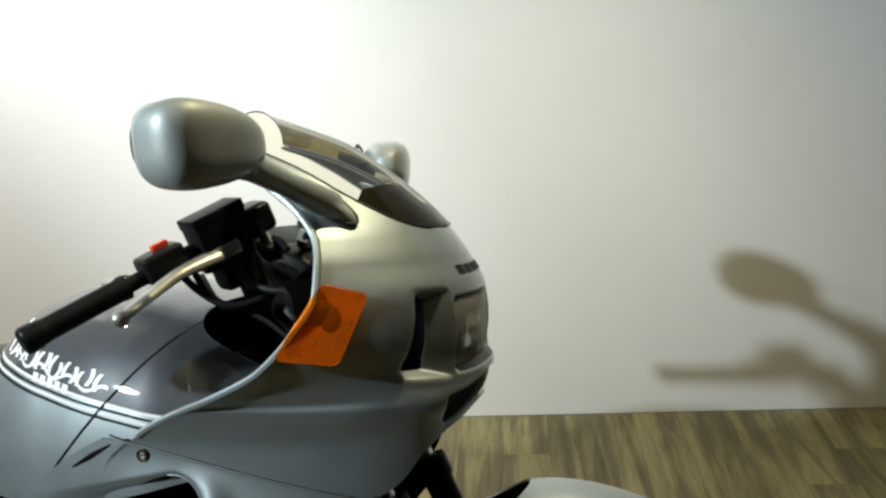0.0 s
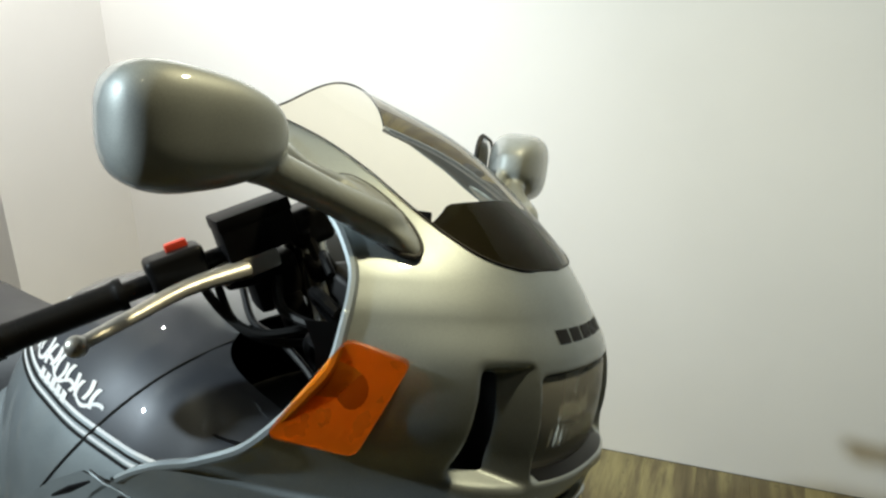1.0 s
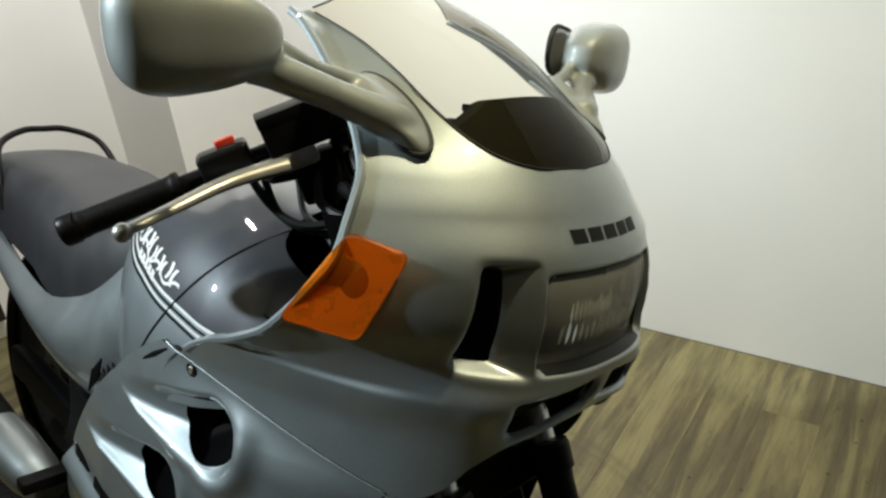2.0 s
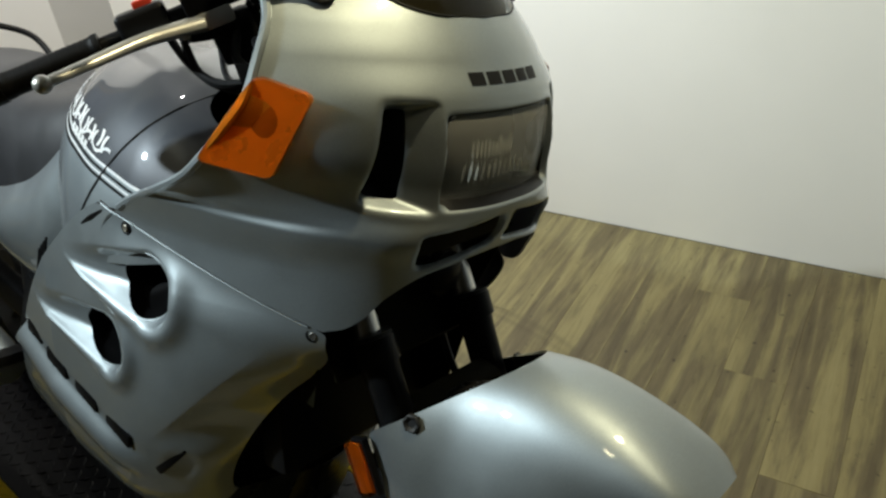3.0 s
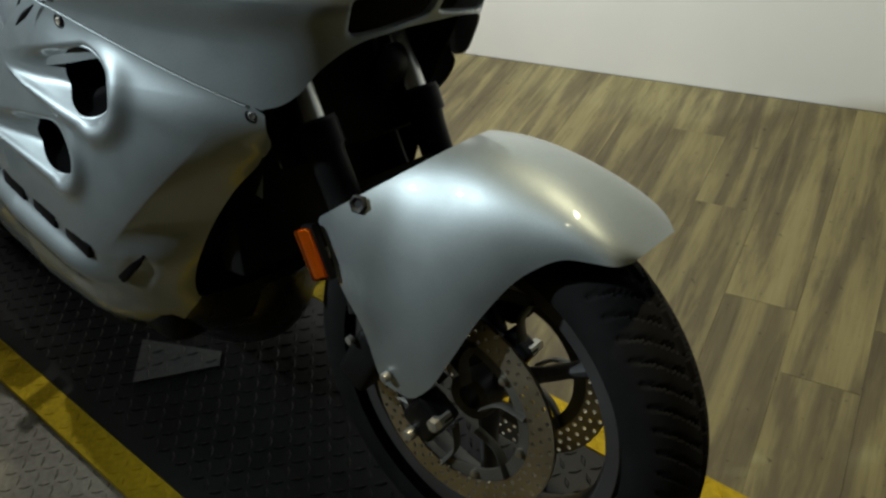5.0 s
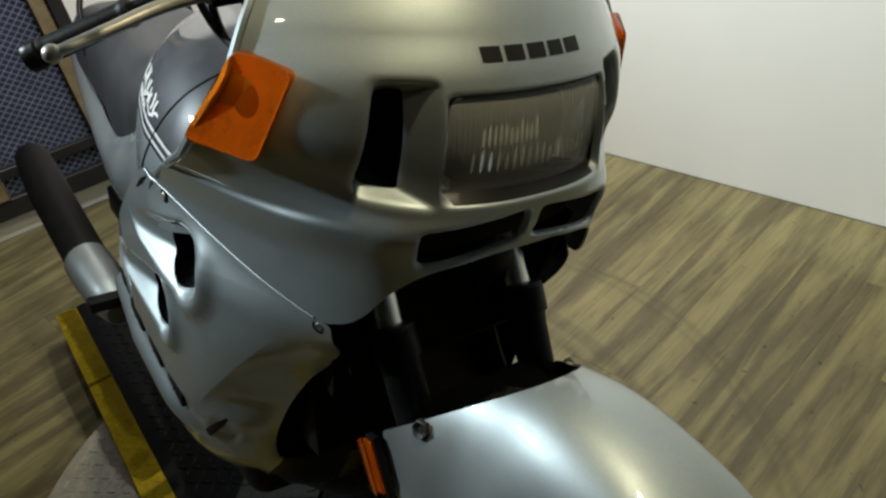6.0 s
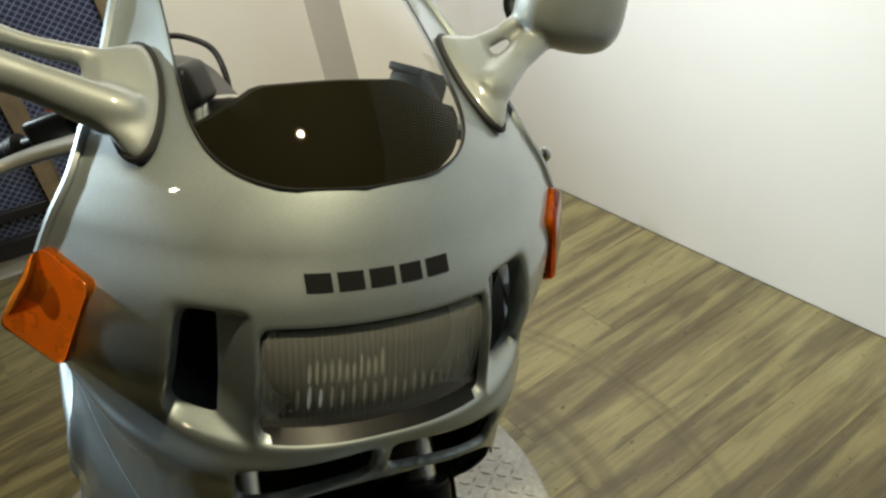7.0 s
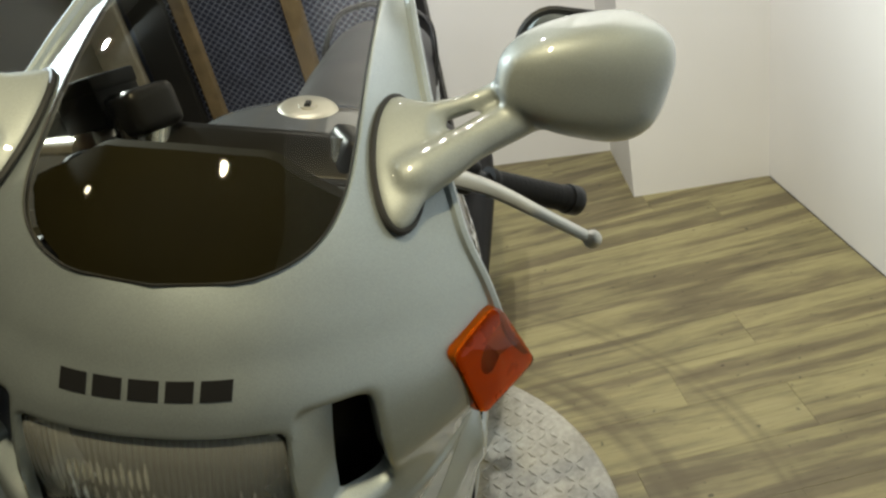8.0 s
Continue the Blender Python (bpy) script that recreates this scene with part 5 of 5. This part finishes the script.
for side in (-1, 1):
    part("swing_arm", mesh_of(*block(0.52, 0.04, 0.07, 0.012, 3, pose(-1.06, side * 0.12, 0.34, 0, 4, 0))), ENGINE, bike)
    muf = part("silencer", mesh_of(*tube([(-0.86, side * 0.235, 0.285), (-0.93, side * 0.245, 0.300), (-1.05, side * 0.252, 0.318), (-1.40, side * 0.262, 0.375), (-1.58, side * 0.262, 0.405)], [0.028, 0.042, 0.046, 0.049, 0.042], 22)), ENGINE, bike, "black exhaust silencer")
    part("heat_shield", mesh_of(*tube([(-0.845, side * 0.238, 0.295), (-0.90, side * 0.246, 0.305), (-0.985, side * 0.252, 0.318), (-1.045, side * 0.256, 0.326)], [0.032, 0.046, 0.051, 0.050], 22)), SILVER, muf, "silver front cover")
    bracket = part("peg_bracket", mesh_of(*block(0.10, 0.016, 0.16, 0.006, 2, pose(-0.83, side * 0.18, 0.40, 0, 25, 0))), ENGINE, bike)
    part("foot_peg", mesh_of(*block(0.034, 0.09, 0.024, 0.006, 2, pose(-0.80, side * 0.262, 0.352))), GRIP, bracket, "black rubber foot peg")
    part("pedal", mesh_of(*tube([(-0.80, side * 0.2, 0.35), (-0.74, side * 0.215, 0.33), (-0.70, side * 0.225, 0.325)], [0.008, 0.007, 0.009], 8)), ALLOY, bracket)
stand = part("side_stand", mesh_of(*tube([(-0.56, 0.14, 0.20), (-0.50, 0.22, 0.11), (-0.47, 0.275, 0.080)], [0.014, 0.012, 0.012], 10)), SATIN, bike)
part("stand_foot", mesh_of(*block(0.06, 0.045, 0.010, 0.004, 2, pose(-0.465, 0.283, 0.0785, 15.3, 0, 0))), SATIN, stand)

# ---------------------------------------------------------------- handlebars
for side in (-1, 1):
    end = Vector((-0.378, -0.372, 0.935)) if side < 0 else Vector((-0.352, 0.350, 0.940))
    root = Vector((-0.215, side * 0.105, 1.045 if side > 0 else 1.076))
    d = (root - end).normalized()
    bar = part("handlebar", mesh_of(*tube([tuple(end + d * 0.005), tuple(end + d * 0.2), tuple(root)], 0.011, 14)), SATIN, bike, "black clip-on handlebar")
    g = [0.0165, 0.0165, 0.0155, 0.0155, 0.0155, 0.0175, 0.0175]
    part("grip", mesh_of(*tube([tuple(end + d * t) for t in (0.010, 0.02, 0.03, 0.08, 0.12, 0.128, 0.135)], g, 18, steps=3)), GRIP, bar, "black rubber grip")
    for i in range(14):
        t = 0.026 + i * 0.0072
        part("grip_ring", mesh_of(*tube([tuple(end + d * t), tuple(end + d * (t + 0.0055))], 0.0158, 16)), GRIP, bar)
    part("bar_end", mesh_of(*tube([tuple(end - d * 0.008), tuple(end - d * 0.004), tuple(end + d * 0.012)], [0.014, 0.0185, 0.0185], 18, steps=2)), SATIN, bar)
    rot = d.to_track_quat("X", "Z").to_matrix().to_4x4()
    sw = part("switch_box", mesh_of(*block(0.062, 0.042, 0.040, 0.008, 3, Matrix.Translation(end + d * 0.190 + Vector((0, 0, 0.006))) @ rot)), SATIN, bar, "black switch box")
    part("switch", mesh_of(*block(0.024, 0.013, 0.012, 0.003, 2, Matrix.Translation(end + d * 0.190 + Vector((-0.004, 0, 0.029))) @ rot)), RED if side < 0 else SATIN, sw, "red stop switch" if side < 0 else "")
    part("clamp", mesh_of(*block(0.05, 0.055, 0.045, 0.012, 3, Matrix.Translation(root) @ rot)), SATIN, bar)
    # lever with ball end
    ball = Vector((-0.243, -0.372, 0.966)) if side < 0 else Vector((-0.237, 0.358, 0.955))
    piv = Vector((-0.228, side * 0.182, 1.026))
    lev = part("lever", mesh_of(*tube([tuple(ball), tuple(ball + (piv - ball) * 0.3 + Vector((-0.006, 0, 0.001))), tuple(ball + (piv - ball) * 0.66 + Vector((-0.012, 0, 0.002))), tuple(piv)], [0.0080, 0.0090, 0.0112, 0.0145], 12, 0.7)), ALLOY, bar, "polished alloy lever")
    part("ball_end", mesh_of(*egg(tuple(ball), (0.0105, 0.0105, 0.0105), 2.0, n=12)), ALLOY, lev)
    part("perch", mesh_of(*block(0.070, 0.026, 0.022, 0.006, 2, Matrix.Translation(piv + Vector((-0.004, side * -0.006, 0.002))) @ rot)), ALLOY, bar, "alloy lever perch")
    part("perch_bolt", mesh_of(*moved(lathe([(0.0, 0.006), (0.006, 0.005), (0.007, 0.0), (0.007, -0.02)], 10, "z"), Matrix.Translation(piv + Vector((-0.003, 0, 0.007))))), STEEL, bar)
    if side < 0:
        res = part("brake_reservoir", mesh_of(*block(0.082, 0.050, 0.040, 0.005, 2, Matrix.Translation((-0.240, -0.160, 1.063)) @ rot)), BLACK, bar, "black brake fluid reservoir")
        part("cap", mesh_of(*block(0.0835, 0.0515, 0.016, 0.003, 2, Matrix.Translation((-0.240, -0.160, 1.063)) @ rot @ pose(0, 0, 0.024))), BLACK, res)
        part("neck", mesh_of(*tube([(-0.244, -0.160, 1.05), (-0.238, -0.158, 1.02)], 0.014, 12)), SATIN, res)
        part("banjo", mesh_of(*tube([(-0.214, -0.130, 1.064), (-0.197, -0.118, 1.068)], 0.010, 10)), ENGINE, res)
        part("master_cylinder", mesh_of(*joined(block(0.058, 0.046, 0.060, 0.010, 2, Matrix.Translation((-0.232, -0.132, 1.010)) @ rot), tube([(-0.235, -0.20, 1.012), (-0.230, -0.15, 1.022), (-0.222, -0.11, 1.028)], [0.010, 0.015, 0.015], 12), block(0.030, 0.024, 0.050, 0.006, 2, Matrix.Translation((-0.208, -0.120, 0.975)) @ rot))), ENGINE, res, "black brake master cylinder")
        part("hose", mesh_of(*tube([(-0.200, -0.120, 1.066), (-0.188, -0.112, 1.04), (-0.180, -0.108, 1.00), (-0.165, -0.10, 0.94)], 0.0065, 8)), ENGINE, res)
    else:
        res = part("clutch_reservoir", mesh_of(*block(0.060, 0.045, 0.036, 0.005, 2, Matrix.Translation((-0.235, 0.165, 1.052)) @ rot)), BLACK, bar, "black clutch fluid reservoir")
        part("cap", mesh_of(*block(0.066, 0.050, 0.010, 0.003, 2, Matrix.Translation((-0.235, 0.165, 1.052)) @ rot @ pose(0, 0, 0.022))), BLACK, res)
for pts, r in (([(-0.29, -0.20, 1.015), (-0.25, -0.19, 0.975), (-0.21, -0.17, 0.955), (-0.16, -0.12, 0.97), (-0.12, -0.05, 0.98)], 0.0055), ([(-0.27, -0.19, 1.02), (-0.235, -0.185, 0.965), (-0.20, -0.15, 0.945), (-0.14, -0.10, 0.95), (-0.06, -0.09, 0.93)], 0.005),
               ([(-0.22, -0.14, 1.02), (-0.19, -0.16, 0.985), (-0.13, -0.15, 0.975), (-0.08, -0.12, 0.98)], 0.006), ([(-0.22, 0.14, 1.02), (-0.19, 0.15, 0.97), (-0.13, 0.12, 0.96)], 0.006)):
    part("cable", mesh_of(*tube(pts, r, 8)), DARKTRIM, bike, "black control cable")

# ---------------------------------------------------------------- mirrors
MIRRORS = {-1: dict(c=(-0.143, -0.358, 1.174), inn=(-0.110, -0.292, 1.158), yaw=-22), 1: dict(c=(-0.156, 0.311, 1.170), inn=(-0.134, 0.258, 1.149), yaw=14)}


def housing(c, rot, side):
    """A rounded shell that narrows toward its arm and bulges ahead."""
    v, f = egg((0, 0, 0), (0.050, 0.068, 0.056), 3.1, None, 30)
    out = []
    for x, y, z in v:
        t = min(1.0, max(0.0, 0.5 - 0.5 * side * y / 0.068))
        k = 1 - 0.42 * t ** 2.0
        p = rot @ Vector((x * k + 0.012 * t, y - side * 0.014 * t * t, z * k - 0.008 * t))
        out.append(tuple(p + Vector(c)))
    return out, f


def blended(ob, size, rounds):
    """Melts overlapping pieces of a mesh into one smooth skin."""
    r = ob.modifiers.new("melt", "REMESH")
    r.mode, r.voxel_size, r.use_smooth_shade = "VOXEL", size, True
    s = ob.modifiers.new("ease", "SMOOTH")
    s.factor, s.iterations = 0.5, rounds
    return settle(ob)


for side in (-1, 1):
    q = MIRRORS[side]
    rot = pose(0, 0, 0, side * -6, 0, q["yaw"])
    c, inn = Vector(q["c"]), Vector(q["inn"])
    low, high, mid = shell(side * 0.161, 1.082), shell(side * 0.150, 1.143), shell(side * 0.157, 1.113)
    up = (high - low).normalized()
    across = (shell(side * 0.165, 1.113) - shell(side * 0.149, 1.113)).normalized()
    across = (across - up * across.dot(up)).normalized()
    out = up.cross(across).normalized()
    if out.y * side < 0:
        out = -out
    mid = mid + out * 0.005
    way = (inn - mid).normalized()

    def oval(lift, tall, wide, drift=0.0, n=36):
        o = mid + out * lift + way * drift
        return [tuple(o + up * (tall * math.cos(a)) + across * (wide * math.sin(a))) for a in lin(0, 2 * math.pi, n, endpoint=False)]

    flare = grid([oval(-0.010, 0.068, 0.024), oval(0.002, 0.066, 0.023), oval(0.006, 0.056, 0.018, 0.008), oval(0.006, 0.046, 0.015, 0.022), oval(0.006, 0.036, 0.012, 0.034)], True, True)
    foot, head = mid + way * 0.018 - up * 0.024, mid + way * 0.018 + up * 0.034
    lower_arm = tube([tuple(mid - up * 0.022), tuple(foot), tuple(foot.lerp(inn, 0.5) + Vector((0, 0, -0.006))), tuple(inn + Vector((0.004, 0, -0.014))), tuple(inn.lerp(c, 0.4) + Vector((0, 0, -0.008)))], [0.020, 0.021, 0.0165, 0.018, 0.026], 20)
    upper_arm = tube([tuple(mid + up * 0.036), tuple(head), tuple(head.lerp(inn, 0.5) + Vector((-0.006, 0, 0.002))), tuple(inn + Vector((-0.012, 0, 0.012))), tuple(inn.lerp(c, 0.4) + Vector((-0.01, 0, 0.010)))], [0.012, 0.011, 0.0085, 0.011, 0.022], 16)
    mir = part("mirror", mesh_of(*joined(housing(q["c"], rot, side), flare, lower_arm, upper_arm)), MIRROR_SHELL, bike, "silver painted mirror housing on a forked arm")
    blended(mir, 0.003, 10)
    face = [(a, b) for a, b in rounded(0.098, 0.068, 0.028, 6)]
    m = Matrix.Translation(c) @ rot @ Matrix(((0, 0, -1, -0.0465), (1, 0, 0, 0), (0, 1, 0, 0), (0, 0, 0, 1)))
    part("glass", mesh_of(*quad_sheet(face, 0.004, m), False), MIRROR, mir, "mirror glass")
    part("gasket", mesh_of(*tube([tuple(m @ Vector((a, b, 0.002))) for a, b in face + face[:1]], 0.004, 6, steps=1)), DARKTRIM, mir)
    line = oval(-0.0015, 0.0665, 0.0235)
    part("base_gasket", mesh_of(*tube(line + line[:1], 0.0032, 8, steps=1)), DARKTRIM, mir)

# wiring, stay and small brackets behind the nose
stay = part("fairing_stay", mesh_of(*tube([(-0.10, -0.12, 1.07), (-0.13, -0.11, 1.045), (-0.15, -0.06, 1.035), (-0.15, 0.06, 1.035), (-0.13, 0.11, 1.045), (-0.10, 0.12, 1.07)], 0.007, 10)), SATIN, bike, "black fairing stay")
for y in (-0.115, -0.09):
    part("stay_clip", mesh_of(*block(0.020, 0.012, 0.018, 0.002, 1, pose(-0.125, y, 1.052, 0, 20, 10))), ALLOY, stay)
for pts, r in (([(-0.13, -0.16, 1.035), (-0.15, -0.15, 1.05), (-0.17, -0.12, 1.045), (-0.16, -0.09, 1.01), (-0.12, -0.11, 0.98)], 0.005), ([(-0.11, -0.17, 1.00), (-0.14, -0.17, 1.015), (-0.16, -0.14, 1.00), (-0.13, -0.12, 0.96), (-0.09, -0.14, 0.93)], 0.007),
               ([(-0.10, -0.19, 0.96), (-0.13, -0.18, 0.97), (-0.15, -0.15, 0.94), (-0.10, -0.14, 0.90)], 0.008), ([(-0.30, -0.11, 0.99), (-0.26, -0.13, 0.955), (-0.21, -0.14, 0.945), (-0.16, -0.15, 0.925), (-0.12, -0.16, 0.90)], 0.0045)):
    part("wire_loom", mesh_of(*tube(pts, r, 8)), SATIN, bike)
part("ignition_lock", mesh_of(*tube([(-0.232, 0.0, 1.042), (-0.22, 0.0, 1.02)], [0.017, 0.020], 16)), SATIN, bike)

# ---------------------------------------------------------------- floor planks
PLANK_W, PLANK_L = 0.152, 1.22


def plank_mesh(length):
    me = mesh_of(*moved(block(PLANK_W - 0.0004, length - 0.0004, 0.012, 0.0004, 1), Matrix.Translation((0, 0, -0.006))), False)
    me.materials.append(PLANK)
    return me


STARTS = (0.35, 1.0, 0.7, 0.2, 0.55, 0.85, 0.45)
plank_meshes = {k: plank_mesh(PLANK_L * k) for k in STARTS}
rnd = random.Random(5)
for i in range(64):
    x = -4.3 + PLANK_W * (i + 0.5)
    k, top = STARTS[(i * 3 + rnd.randrange(2)) % 7], WALL_Y - 0.003
    while top > -6.0:
        mid = top - PLANK_L * k / 2
        if (Vector((x, mid, 0)) - BACK_C).dot(BACK_N) < -0.45:
            top, k = top - PLANK_L * k, 1.0
            continue
        ob = new("plank", plank_meshes[k])
        ob.parent = floor
        ob.matrix_basis = Matrix.Translation((x, top - PLANK_L * k / 2, rnd.uniform(-0.0004, 0.0)))
        top, k = top - PLANK_L * k, 1.0
